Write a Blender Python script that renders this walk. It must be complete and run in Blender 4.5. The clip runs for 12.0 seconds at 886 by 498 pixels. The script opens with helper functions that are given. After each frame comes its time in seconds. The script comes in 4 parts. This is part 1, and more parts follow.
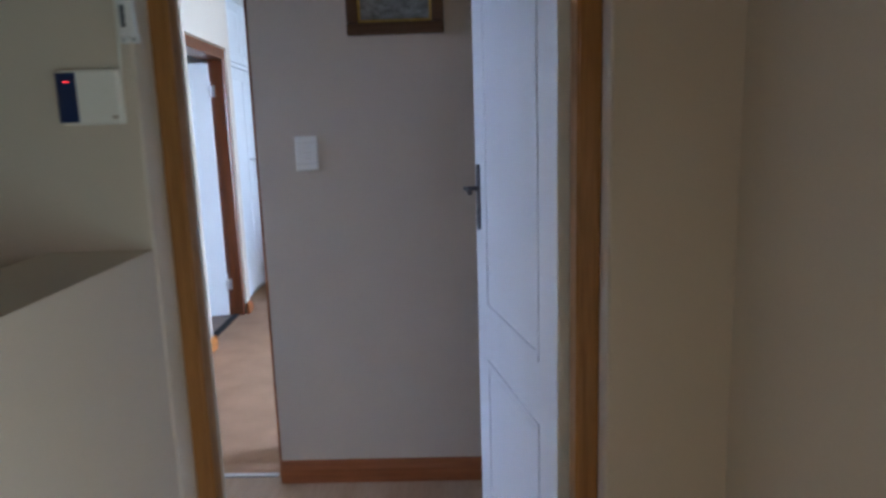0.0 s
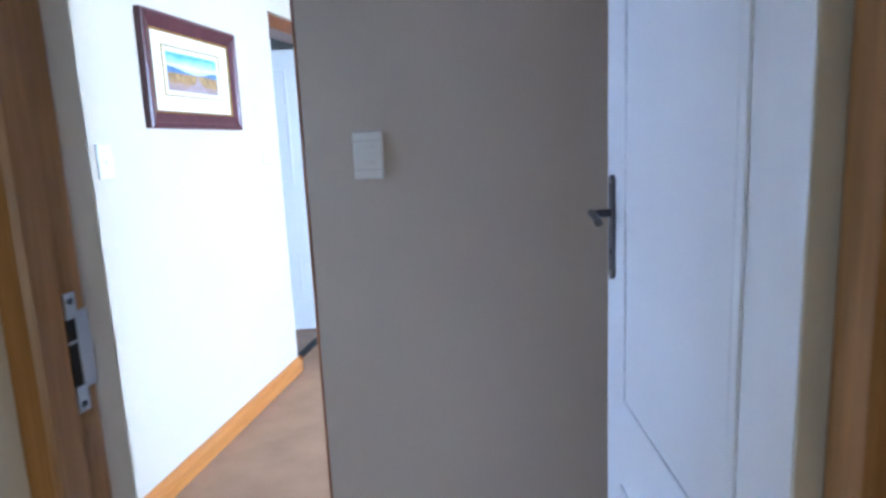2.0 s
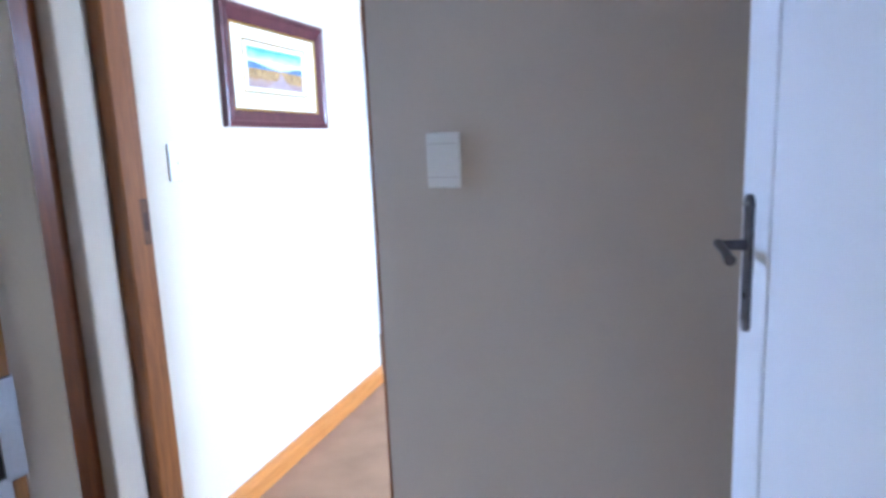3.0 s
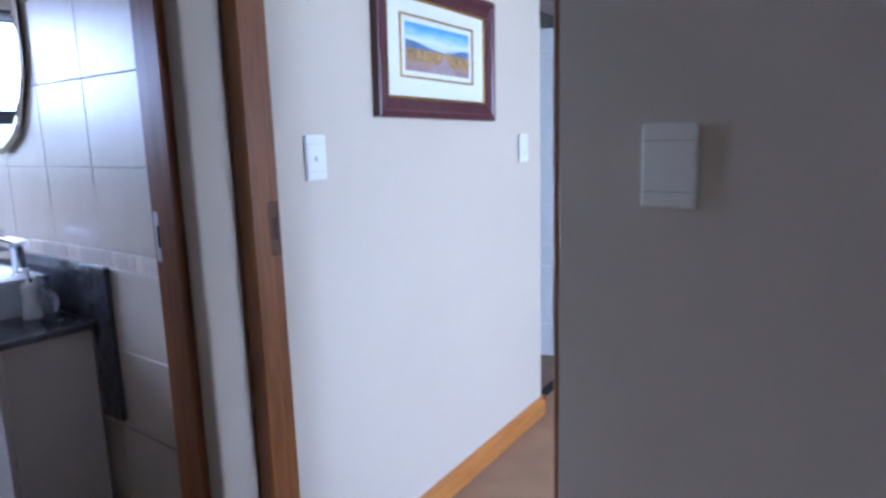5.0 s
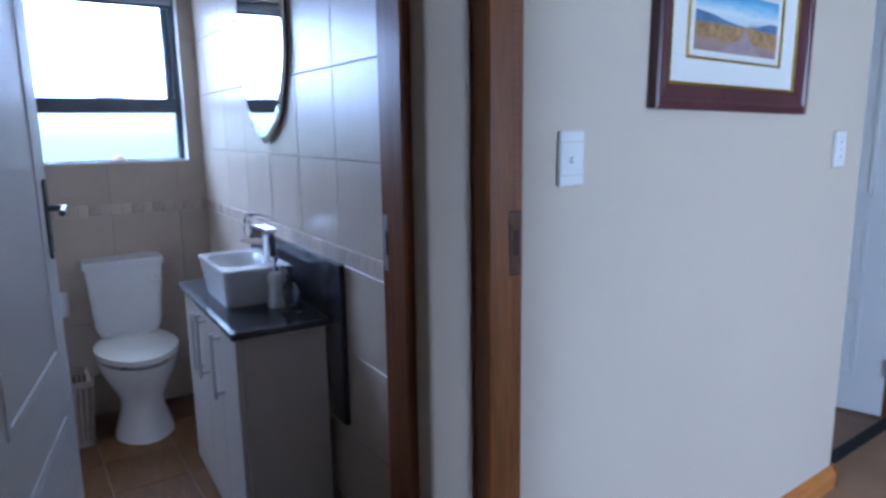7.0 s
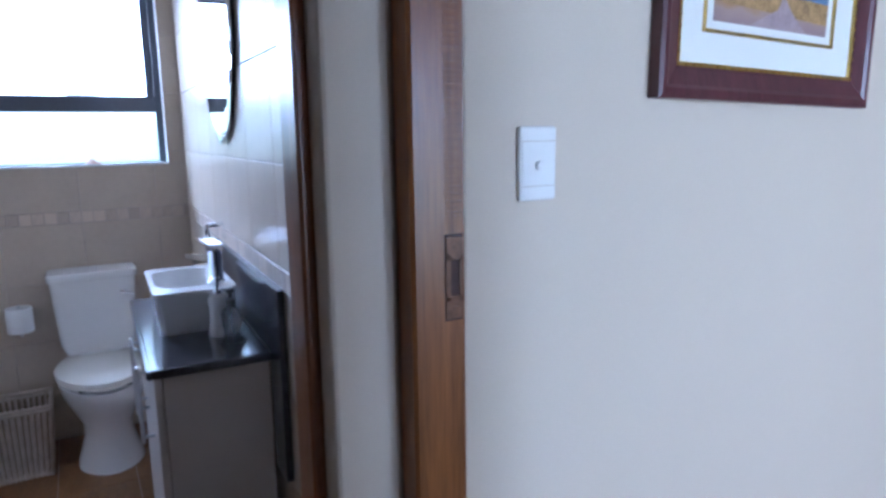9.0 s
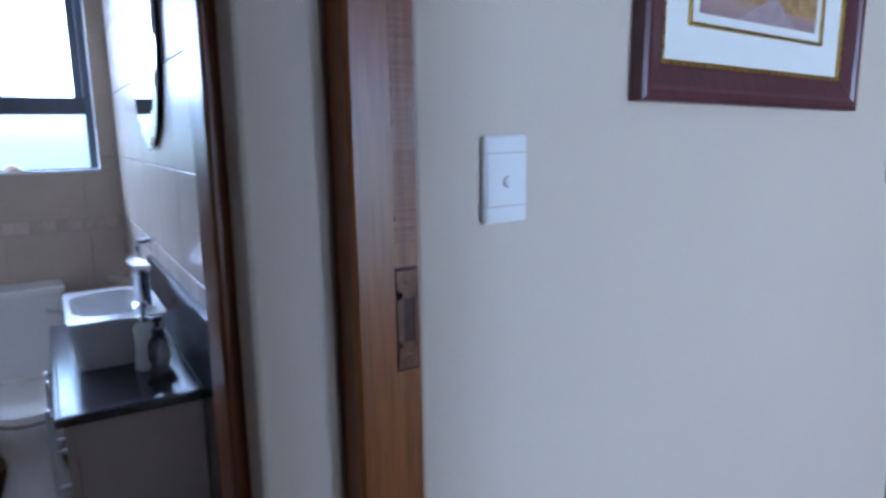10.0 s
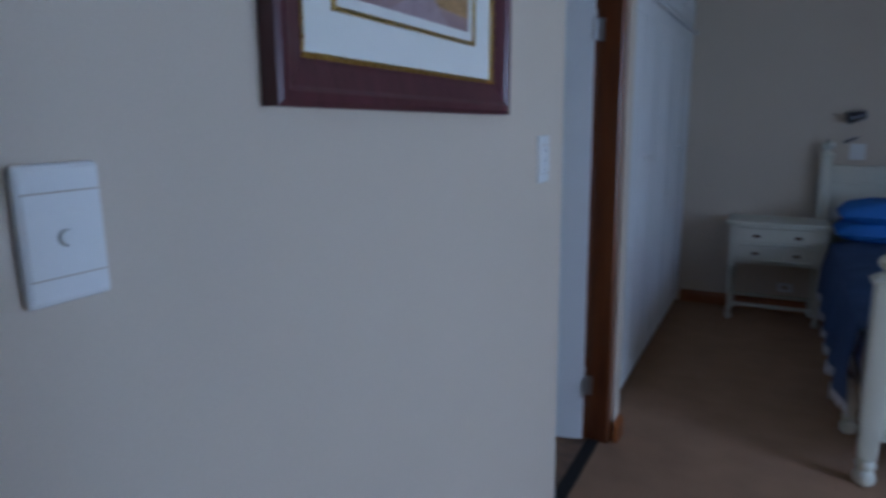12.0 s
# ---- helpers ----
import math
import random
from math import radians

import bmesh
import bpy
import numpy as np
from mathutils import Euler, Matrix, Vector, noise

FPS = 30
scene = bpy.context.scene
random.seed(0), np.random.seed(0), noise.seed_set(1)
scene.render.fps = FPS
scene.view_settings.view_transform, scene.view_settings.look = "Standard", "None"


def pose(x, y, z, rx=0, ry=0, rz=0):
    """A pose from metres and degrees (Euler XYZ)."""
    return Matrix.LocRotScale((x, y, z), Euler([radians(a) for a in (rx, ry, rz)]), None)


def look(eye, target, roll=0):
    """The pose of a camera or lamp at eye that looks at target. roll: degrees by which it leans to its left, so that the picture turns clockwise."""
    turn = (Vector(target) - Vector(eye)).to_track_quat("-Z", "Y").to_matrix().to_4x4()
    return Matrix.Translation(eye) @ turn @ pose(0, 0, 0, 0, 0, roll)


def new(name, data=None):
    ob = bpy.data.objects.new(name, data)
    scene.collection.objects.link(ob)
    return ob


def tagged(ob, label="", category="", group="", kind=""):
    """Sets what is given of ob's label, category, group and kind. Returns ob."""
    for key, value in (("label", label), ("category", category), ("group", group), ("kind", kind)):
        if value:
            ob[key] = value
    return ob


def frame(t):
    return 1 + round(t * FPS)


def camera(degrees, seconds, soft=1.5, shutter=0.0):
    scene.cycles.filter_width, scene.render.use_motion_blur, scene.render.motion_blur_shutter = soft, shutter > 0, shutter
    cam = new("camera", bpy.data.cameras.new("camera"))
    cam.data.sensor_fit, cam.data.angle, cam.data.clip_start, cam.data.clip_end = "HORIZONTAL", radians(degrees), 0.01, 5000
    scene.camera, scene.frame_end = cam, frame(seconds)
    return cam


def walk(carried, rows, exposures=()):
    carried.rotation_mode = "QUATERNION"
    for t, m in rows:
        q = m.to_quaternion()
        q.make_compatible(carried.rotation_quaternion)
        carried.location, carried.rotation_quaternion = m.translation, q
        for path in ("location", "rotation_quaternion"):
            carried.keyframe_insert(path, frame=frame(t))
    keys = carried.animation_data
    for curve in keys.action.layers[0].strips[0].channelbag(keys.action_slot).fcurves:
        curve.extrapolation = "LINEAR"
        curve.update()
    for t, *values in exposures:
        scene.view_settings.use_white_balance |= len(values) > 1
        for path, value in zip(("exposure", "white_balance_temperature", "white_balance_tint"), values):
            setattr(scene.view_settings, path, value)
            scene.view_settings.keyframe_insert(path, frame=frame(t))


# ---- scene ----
cam = camera(68.0, 12.0, soft=3.0, shutter=0.5)
PATH = [
    (0, (-0.135, 0.037, 1.437), (-0.179, 2.006, 1.091), -1.8),
    (0.5, (-0.06, 0.264, 1.45), (-0.179, 2.23, 1.101), -2.0),
    (1, (-0.065, 0.423, 1.426), (-0.299, 2.379, 1.079), -1.9),
    (1.5, (-0.102, 0.644, 1.431), (-0.449, 2.583, 1.083), -2.0),
    (2, (-0.117, 0.826, 1.441), (-0.539, 2.748, 1.081), -2.6),
    (2.5, (-0.125, 0.987, 1.449), (-0.656, 2.882, 1.092), -2.5),
    (3, (-0.137, 1.112, 1.449), (-0.855, 2.945, 1.093), -2.4),
    (3.2, (-0.165, 1.154, 1.443), (-0.949, 2.959, 1.086), -2.3),
    (4.8, (-0.356, 1.497, 1.455), (-1.462, 3.123, 1.091), -1.6),
    (5, (-0.4, 1.549, 1.439), (-1.542, 3.153, 1.091), -1.7),
    (5.5, (-0.457, 1.664, 1.443), (-1.752, 3.148, 1.095), -1.5),
    (6, (-0.526, 1.735, 1.452), (-1.96, 3.082, 1.094), -1.2),
    (6.5, (-0.598, 1.755, 1.451), (-2.156, 2.955, 1.091), -1.0),
    (6.7, (-0.632, 1.759, 1.453), (-2.231, 2.906, 1.093), -0.9),
    (8.3, (-0.752, 2.061, 1.448), (-2.469, 3.018, 1.084), -0.7),
    (8.5, (-0.798, 2.097, 1.431), (-2.511, 3.07, 1.087), -0.7),
    (9, (-0.864, 2.175, 1.435), (-2.581, 3.139, 1.086), -0.8),
    (9.5, (-0.962, 2.238, 1.449), (-2.665, 3.225, 1.097), -0.9),
    (10, (-1.022, 2.283, 1.45), (-2.679, 3.346, 1.098), -1.0),
    (10.5, (-1.065, 2.364, 1.459), (-2.62, 3.559, 1.065), -0.4),
    (11, (-1.125, 2.479, 1.457), (-2.563, 3.813, 1.065), -0.5),
    (11.5, (-1.157, 2.536, 1.469), (-2.44, 4.017, 1.07), -0.5),
    (12, (-1.186, 2.54, 1.481), (-2.164, 4.238, 1.083), -0.7),
]
walk(cam, [(t, look(eye, target, roll)) for t, eye, target, roll in PATH],
     exposures=[(0, 1.25, 5070, 26), (1.5, 1.52, 4870, 22), (2.5, 1.87, 4870, 22), (3.2, 1.95, 4910, 26), (4.8, 1.05, 4900, 30), (5.5, 0.45, 4820, 29), (6.5, 0.17, 4760, 26), (8.4, 0.75, 4920, 27), (9.5, 0.4, 4850, 27), (10.5, 0.0, 4810, 26), (12, -0.75, 4810, 26)])

# ---- light: an overcast day through the windows, and a warm card added at the entry ----
world = bpy.data.worlds.new("overcast_sky")
world.use_nodes = True
scene.world = world
wn = world.node_tree.nodes
sky = wn.new("ShaderNodeTexSky")
sky.sky_type, sky.sun_disc = "NISHITA", False
sky.sun_elevation, sky.sun_rotation = radians(38), radians(80)
world.node_tree.links.new(sky.outputs["Color"], wn["Background"].inputs["Color"])
wn["Background"].inputs["Strength"].default_value = 0.10


def sky_card(name, x, y0, y1, z0, z1, facing, colour, strength, garden=(0.42, 0.55, 0.40), across_y=None):
    """A glowing card just outside an opening: sky tone above, garden tone below."""
    m = bpy.data.materials.new(name)
    m.use_nodes = True
    nt = m.node_tree
    nt.nodes.clear()
    e, o = nt.nodes.new("ShaderNodeEmission"), nt.nodes.new("ShaderNodeOutputMaterial")
    tc, sep, ramp = nt.nodes.new("ShaderNodeTexCoord"), nt.nodes.new("ShaderNodeSeparateXYZ"), nt.nodes.new("ShaderNodeValToRGB")
    mr = nt.nodes.new("ShaderNodeMapRange")
    mr.inputs["From Min"].default_value, mr.inputs["From Max"].default_value = z0, z1
    nt.links.new(tc.outputs["Object"], sep.inputs[0])
    nt.links.new(sep.outputs["Z"], mr.inputs["Value"])
    nt.links.new(mr.outputs[0], ramp.inputs[0])
    ramp.color_ramp.elements[0].position, ramp.color_ramp.elements[0].color = 0.45, (*garden, 1)
    ramp.color_ramp.elements[1].position, ramp.color_ramp.elements[1].color = 0.55, (*colour, 1)
    nt.links.new(ramp.outputs[0], e.inputs["Color"])
    e.inputs["Strength"].default_value = strength
    nt.links.new(e.outputs[0], o.inputs[0])
    me = bpy.data.meshes.new(name)
    corners = [(x, y0, z0), (x, y1, z0), (x, y1, z1), (x, y0, z1)] if across_y is None else [(y0, across_y, z0), (y1, across_y, z0), (y1, across_y, z1), (y0, across_y, z1)]
    me.from_pydata(corners, [], [(0, 1, 2, 3) if facing > 0 else (3, 2, 1, 0)])
    me.materials.append(m)
    return tagged(new(name, me), "glowing card of sky and garden tones outside a room opening", "sky", kind="structure")


sky_card("backdrop_bathroom", -5.3, 0.2, 3.6, 0.2, 3.2, 1, (0.76, 0.91, 1.04), 15.0, (0.055, 0.068, 0.052))
sky_card("backdrop_bedroom", 3.3, 2.6, 5.6, 0.0, 3.2, -1, (0.76, 0.91, 1.04), 18.0, (0.44, 0.54, 0.475))
# unseen warm card added to light the entry and tint the lobby
sky_card("light_card_entry", 1.3, -3.0, 1.1, 0.0, 2.6, -1, (1.0, 0.79, 0.52), 2.5)

# ---- materials ----
def mat(name, colour, rough=0.5, metal=0.0, vary=0.08, scale=3.0, fine=60.0, bump=0.05, spec=0.5, stretch=(1, 1, 1), per=0.0, trans=0.0, dist=0.002, detail=4.0):
    """A procedural surface: base colour varied at two scales, with fine relief."""
    m = bpy.data.materials.new(name)
    m.use_nodes = True
    nt = m.node_tree
    N, L = nt.nodes, nt.links
    b = N["Principled BSDF"]
    b.inputs["Roughness"].default_value = rough
    b.inputs["Metallic"].default_value = metal
    b.inputs["Specular IOR Level"].default_value = spec
    b.inputs["Transmission Weight"].default_value = trans
    tc, mp = N.new("ShaderNodeTexCoord"), N.new("ShaderNodeMapping")
    mp.inputs["Scale"].default_value = stretch
    L.new(tc.outputs["Object"], mp.inputs["Vector"])
    n1, n2 = N.new("ShaderNodeTexNoise"), N.new("ShaderNodeTexNoise")
    n1.inputs["Scale"].default_value, n2.inputs["Scale"].default_value = scale, fine
    n1.inputs["Detail"].default_value = n2.inputs["Detail"].default_value = detail
    for n in (n1, n2):
        L.new(mp.outputs["Vector"], n.inputs["Vector"])
    mix = N.new("ShaderNodeMix")
    mix.data_type = "FLOAT"
    mix.inputs[0].default_value = 0.4
    L.new(n1.outputs["Fac"], mix.inputs[2])
    L.new(n2.outputs["Fac"], mix.inputs[3])
    fac = mix.outputs[0]
    ramp = N.new("ShaderNodeValToRGB")
    ramp.color_ramp.elements[0].position, ramp.color_ramp.elements[1].position = 0.32, 0.68
    ramp.color_ramp.elements[0].color = (*[c * (1 - vary) for c in colour], 1)
    ramp.color_ramp.elements[1].color = (*[min(1, c * (1 + vary)) for c in colour], 1)
    if per:
        info, add = N.new("ShaderNodeObjectInfo"), N.new("ShaderNodeMath")
        add.operation = "MULTIPLY_ADD"
        add.inputs[1].default_value, add.inputs[2].default_value = per, -per / 2
        L.new(info.outputs["Random"], add.inputs[0])
        plus = N.new("ShaderNodeMath")
        L.new(fac, plus.inputs[0])
        L.new(add.outputs[0], plus.inputs[1])
        fac = plus.outputs[0]
    L.new(fac, ramp.inputs["Fac"])
    L.new(ramp.outputs["Color"], b.inputs["Base Color"])
    if bump:
        bp = N.new("ShaderNodeBump")
        bp.inputs["Strength"].default_value, bp.inputs["Distance"].default_value = bump, dist
        L.new(n2.outputs["Fac"], bp.inputs["Height"])
        L.new(bp.outputs["Normal"], b.inputs["Normal"])
    return m


def wood(name, dark, light, rough=0.35, axis=2, ring=22.0):
    """Varnished timber: grain that runs along one axis, with pores and wide tonal bands."""
    m = mat(name, light, rough)
    nt = m.node_tree
    N, L = nt.nodes, nt.links
    mp = next(n for n in N if n.type == "MAPPING")
    st = [ring, ring, ring]
    st[axis] = 1.3
    mp.inputs["Scale"].default_value = st
    n1, n2 = [n for n in N if n.type == "TEX_NOISE"]
    n1.inputs["Scale"].default_value, n2.inputs["Scale"].default_value = 1.0, 7.0
    n1.inputs["Distortion"].default_value = 0.8
    ramp = next(n for n in N if n.type == "VALTORGB")
    ramp.color_ramp.elements[0].position, ramp.color_ramp.elements[1].position = 0.3, 0.72
    ramp.color_ramp.elements[0].color, ramp.color_ramp.elements[1].color = (*dark, 1), (*light, 1)
    bp = next(n for n in N if n.type == "BUMP")
    bp.inputs["Strength"].default_value = 0.18
    return m


def glow(name, colour, strength):
    m = bpy.data.materials.new(name)
    m.use_nodes = True
    nt = m.node_tree
    nt.nodes.clear()
    e, o = nt.nodes.new("ShaderNodeEmission"), nt.nodes.new("ShaderNodeOutputMaterial")
    e.inputs["Color"].default_value, e.inputs["Strength"].default_value = (*colour, 1), strength
    nt.links.new(e.outputs[0], o.inputs[0])
    return m


PLASTER = mat("beige_wall_paint", (0.62, 0.54, 0.445), 0.6, vary=0.03, scale=1.6, fine=240, bump=0.22, spec=0.3, dist=0.0012)
CEIL = mat("ceiling_paint", (0.78, 0.77, 0.74), 0.8, vary=0.02, scale=2, fine=150, bump=0.1)
MERANTI = wood("red_brown_meranti", (0.088, 0.025, 0.008), (0.29, 0.094, 0.022), 0.3)
# the same meranti twice more: brightened as if lit, darkened as if shaded
MERANTI_LIT = wood("lit_meranti", (0.13, 0.042, 0.011), (0.37, 0.135, 0.032), 0.3)
MERANTI_SHADED = wood("shaded_meranti", (0.075, 0.021, 0.008), (0.22, 0.068, 0.019), 0.32)
PINE = wood("varnished_orange_pine", (0.30, 0.10, 0.02), (0.55, 0.23, 0.055), 0.3)
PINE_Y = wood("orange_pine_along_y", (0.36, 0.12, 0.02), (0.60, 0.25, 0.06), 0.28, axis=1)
# darker and redder than PINE_Y, on the mitred return too
PINE_X = wood("dark_red_pine_along_x", (0.22, 0.065, 0.018), (0.36, 0.12, 0.035), 0.3, axis=0)
OAKFRAME = wood("honey_brown_frame_wood", (0.19, 0.08, 0.016), (0.44, 0.21, 0.055), 0.33)
CARPET = mat("beige_carpet", (0.40, 0.25, 0.155), 0.95, vary=0.14, scale=5, fine=420, bump=0.7, spec=0.1, dist=0.006)
LAMINATE = wood("tan_laminate", (0.30, 0.19, 0.10), (0.44, 0.30, 0.18), 0.4, axis=1, ring=9)
BATHFLOOR = mat("brown_wood_look_tile", (0.22, 0.11, 0.045), 0.35, vary=0.35, scale=6, fine=40, bump=0.1, stretch=(1, 3, 1), per=0.2)
DOORWHITE = mat("white_door_paint", (0.80, 0.82, 0.84), 0.38, vary=0.02, scale=2, fine=300, bump=0.06, stretch=(3, 3, 0.4))
TILE = mat("beige_glazed_wall_tile", (0.52, 0.435, 0.34), 0.32, vary=0.06, scale=7, fine=35, bump=0.02, per=0.12, spec=0.36)
MOSAIC = mat("mottled_tan_mosaic", (0.54, 0.44, 0.35), 0.4, vary=0.16, scale=14, fine=60, bump=0.1, per=0.5)
GROUT = mat("grey_tile_grout", (0.48, 0.42, 0.36), 0.9, vary=0.1, scale=20, fine=200, bump=0.2)
SWITCH = mat("white_switch_plastic", (0.82, 0.83, 0.83), 0.12, vary=0.01, bump=0)
SWITCH_AGED = mat("aged_white_plastic", (0.84, 0.82, 0.76), 0.35, vary=0.02, bump=0)
NAVY = mat("navy_plastic", (0.015, 0.03, 0.10), 0.3, vary=0.05, bump=0)
CHROME = mat("polished_chrome", (0.80, 0.82, 0.85), 0.07, 1.0, vary=0.02, bump=0)
STEEL = mat("brushed_steel", (0.50, 0.50, 0.50), 0.35, 1.0, vary=0.08, fine=200, bump=0.05)
PEWTER = mat("dark_pewter_metal", (0.10, 0.10, 0.115), 0.35, 0.9, vary=0.2, scale=20, fine=120, bump=0.1)
# near-black for the shade in slots and keyholes, and for the threshold strip
DARK = mat("slot_shade_and_dark_strip", (0.012, 0.01, 0.009), 0.8, vary=0.1, bump=0)
PORCELAIN = mat("white_porcelain", (0.80, 0.80, 0.79), 0.1, vary=0.01, bump=0)
GRANITE = mat("dark_grey_speckled_stone", (0.05, 0.048, 0.055), 0.16, vary=0.45, scale=40, fine=260, bump=0.02)
MELAMINE = mat("off_white_cabinet_board", (0.56, 0.50, 0.435), 0.4, vary=0.02, scale=2, fine=120, bump=0.03)
ALU = mat("dark_grey_window_frame", (0.11, 0.12, 0.14), 0.4, 0.3, vary=0.1, bump=0.02)
MAHOGANY = wood("plum_brown_frame_wood", (0.05, 0.014, 0.018), (0.125, 0.038, 0.046), 0.3)
GOLD = mat("old_gold_leaf", (0.55, 0.37, 0.10), 0.32, 1.0, vary=0.25, scale=30, fine=160, bump=0.15)
MOUNT = mat("ivory_mount_board", (0.78, 0.78, 0.74), 0.85, vary=0.015, fine=300, bump=0.1)
CREAM = mat("cream_painted_wood", (0.66, 0.65, 0.55), 0.4, vary=0.05, scale=3, fine=90, bump=0.06)
CUPBOARD = mat("white_cupboard_paint", (0.70, 0.71, 0.72), 0.4, vary=0.02, fine=200, bump=0.05)
BLUE = mat("blue_cotton", (0.07, 0.20, 0.60), 0.9, vary=0.12, scale=6, fine=300, bump=0.25, spec=0.1, dist=0.003)
BLUE_DARK = mat("steel_blue_quilt_cotton", (0.13, 0.19, 0.36), 0.95, vary=0.2, scale=7, fine=260, bump=0.3, spec=0.1, dist=0.004)
LACE = mat("white_fringe", (0.70, 0.72, 0.76), 0.9, vary=0.12, fine=200, bump=0.3)
WICKER = mat("whitewashed_wicker", (0.47, 0.39, 0.31), 0.75, vary=0.2, scale=20, fine=120, bump=0.3)
PAPER = mat("white_tissue", (0.82, 0.82, 0.82), 0.95, vary=0.03, fine=160, bump=0.2)
SHELL = mat("pink_sea_shell", (0.70, 0.48, 0.36), 0.35, vary=0.2, scale=30, fine=120, bump=0.2)
BLACKPL = mat("black_plastic", (0.02, 0.02, 0.022), 0.3, vary=0.05, bump=0)
BLINDFAB = mat("grey_blind_fabric", (0.30, 0.31, 0.33), 0.8, vary=0.05, fine=200, bump=0.1)
MIRROR = mat("mirror_silver", (0.9, 0.92, 0.92), 0.0, 1.0, vary=0.0, bump=0)
CLEAR = mat("clear_glass", (0.95, 0.97, 0.97), 0.02, vary=0.0, bump=0, trans=1.0)
FROST = mat("frosted_glass", (0.84, 0.94, 0.88), 0.35, vary=0.01, bump=0, trans=1.0)
REDLED = glow("red_indicator", (1.0, 0.05, 0.04), 0.7)


# ---- building blocks ----
PLACE = {}
# the passage and bedroom stand 2.6 degrees off the lobby's square: XF turns what is built while it is set
PASSAGE = Matrix.Translation((-1.78, 2.728, 0)) @ pose(0, 0, 0, 0, 0, 2.6) @ Matrix.Translation((1.78, -2.728, 0))
# the bathroom wall behind the vanity stands 1.7 degrees off the other way
BATH = Matrix.Translation((-2.5, 2.62, 0)) @ pose(0, 0, 0, 0, 0, -1.7) @ Matrix.Translation((2.5, -2.62, 0))
XF = Matrix()


def box(bm, x0, y0, z0, x1, y1, z1, r=0.0):
    """An axis-aligned block, its edges rounded by r."""
    c = Matrix.Translation(((x0 + x1) / 2, (y0 + y1) / 2, (z0 + z1) / 2)) @ Matrix.Diagonal((abs(x1 - x0), abs(y1 - y0), abs(z1 - z0), 1))
    v = bmesh.ops.create_cube(bm, size=1, matrix=c)["verts"]
    if r:
        bmesh.ops.bevel(bm, geom=list({e for w in v for e in w.link_edges}), offset=r, segments=2, profile=0.5, affect="EDGES")
    return bm


def B(*a, r=0.0):
    return box(bmesh.new(), *a, r=r)


def cyl(bm, p, q, r0, r1=None, n=20, caps=True):
    """A round bar from p to q."""
    p, q = Vector(p), Vector(q)
    d = q - p
    m = Matrix.Translation((p + q) / 2) @ d.to_track_quat("Z", "Y").to_matrix().to_4x4()
    bmesh.ops.create_cone(bm, cap_ends=caps, segments=n, radius1=r0, radius2=r0 if r1 is None else r1, depth=d.length, matrix=m)
    return bm


def lathe(bm, base, profile, n=24, sx=1.0, sy=1.0):
    """A turned shape: (radius, height) steps above base."""
    rings = []
    for r, h in profile:
        rings.append([bm.verts.new((base[0] + sx * r * math.cos(2 * math.pi * i / n), base[1] + sy * r * math.sin(2 * math.pi * i / n), base[2] + h)) for i in range(n)])
    for a, b in zip(rings, rings[1:]):
        for i in range(n):
            bm.faces.new((a[i], a[(i + 1) % n], b[(i + 1) % n], b[i]))
    bm.faces.new(rings[0][::-1])
    bm.faces.new(rings[-1])
    return bm


def loft(bm, rings, close=True):
    vs = [[bm.verts.new(p) for p in r] for r in rings]
    n = len(vs[0])
    for a, b in zip(vs, vs[1:]):
        for i in range(n):
            bm.faces.new((a[i], a[(i + 1) % n], b[(i + 1) % n], b[i]))
    if close:
        bm.faces.new(vs[0][::-1])
        bm.faces.new(vs[-1])
    return bm


def prism(bm, pts, axis, lo, hi):
    """A profile swept along one axis (0 x, 1 y, 2 z)."""
    def at(p, h):
        q = list(p)
        q.insert(axis, h)
        return q
    a, b = [bm.verts.new(at(p, lo)) for p in pts], [bm.verts.new(at(p, hi)) for p in pts]
    n = len(pts)
    for i in range(n):
        bm.faces.new((a[i], a[(i + 1) % n], b[(i + 1) % n], b[i]))
    bm.faces.new(a[::-1])
    bm.faces.new(b)
    return bm


def thing(name, at, label="", category="", group="", turn=0.0, kind=""):
    ob = new(name)
    ob.empty_display_size = 0.05
    ob.matrix_basis = XF @ pose(*at, 0, 0, turn)
    PLACE[ob] = ob.matrix_basis.copy()
    return tagged(ob, label, category, group, kind)


def part(name, bm, material, parent=None, label="", local=False, smooth=False):
    """One mesh object. Its points are in the world unless local is set: then in its thing's own frame."""
    bmesh.ops.recalc_face_normals(bm, faces=bm.faces)
    me = bpy.data.meshes.new(name)
    bm.to_mesh(me)
    bm.free()
    me.materials.append(material)
    if smooth:
        for f in me.polygons:
            f.use_smooth = True
        me.set_sharp_from_angle(angle=radians(40))
    ob = new(name, me)
    if parent:
        ob.parent = parent
        PLACE[ob] = PLACE[parent]
        if not local:
            me.transform(PLACE[parent].inverted() @ XF)
    else:
        me.transform(XF)
        PLACE[ob] = Matrix()
    if label:
        tagged(ob, label)
    return ob


def setting(name, bm, material, label, category):
    return tagged(part(name, bm, material), label, category, kind="structure")


def boxes(*rows, r=0.0):
    bm = bmesh.new()
    for a in rows:
        box(bm, *a, r=r)
    return bm


# ---- floors and ceiling ----
TOP = 2.62
setting("floor_entry", B(-3.2, -2.4, -0.12, 0.55, 2.66, 0.0), LAMINATE, "tan wood-look laminate floor of the entry and lobby", "floor")
setting("floor_carpet", B(-2.3, 2.66, -0.12, 2.8, 8.6, 0.002), CARPET, "beige cut-pile carpet in the passage and bedroom", "carpet")
setting("floor_bathroom", B(-4.6, 0.9, -0.12, -1.99, 2.70, -0.006), GROUT, "grouted bed of the brown bathroom floor tiles", "floor")
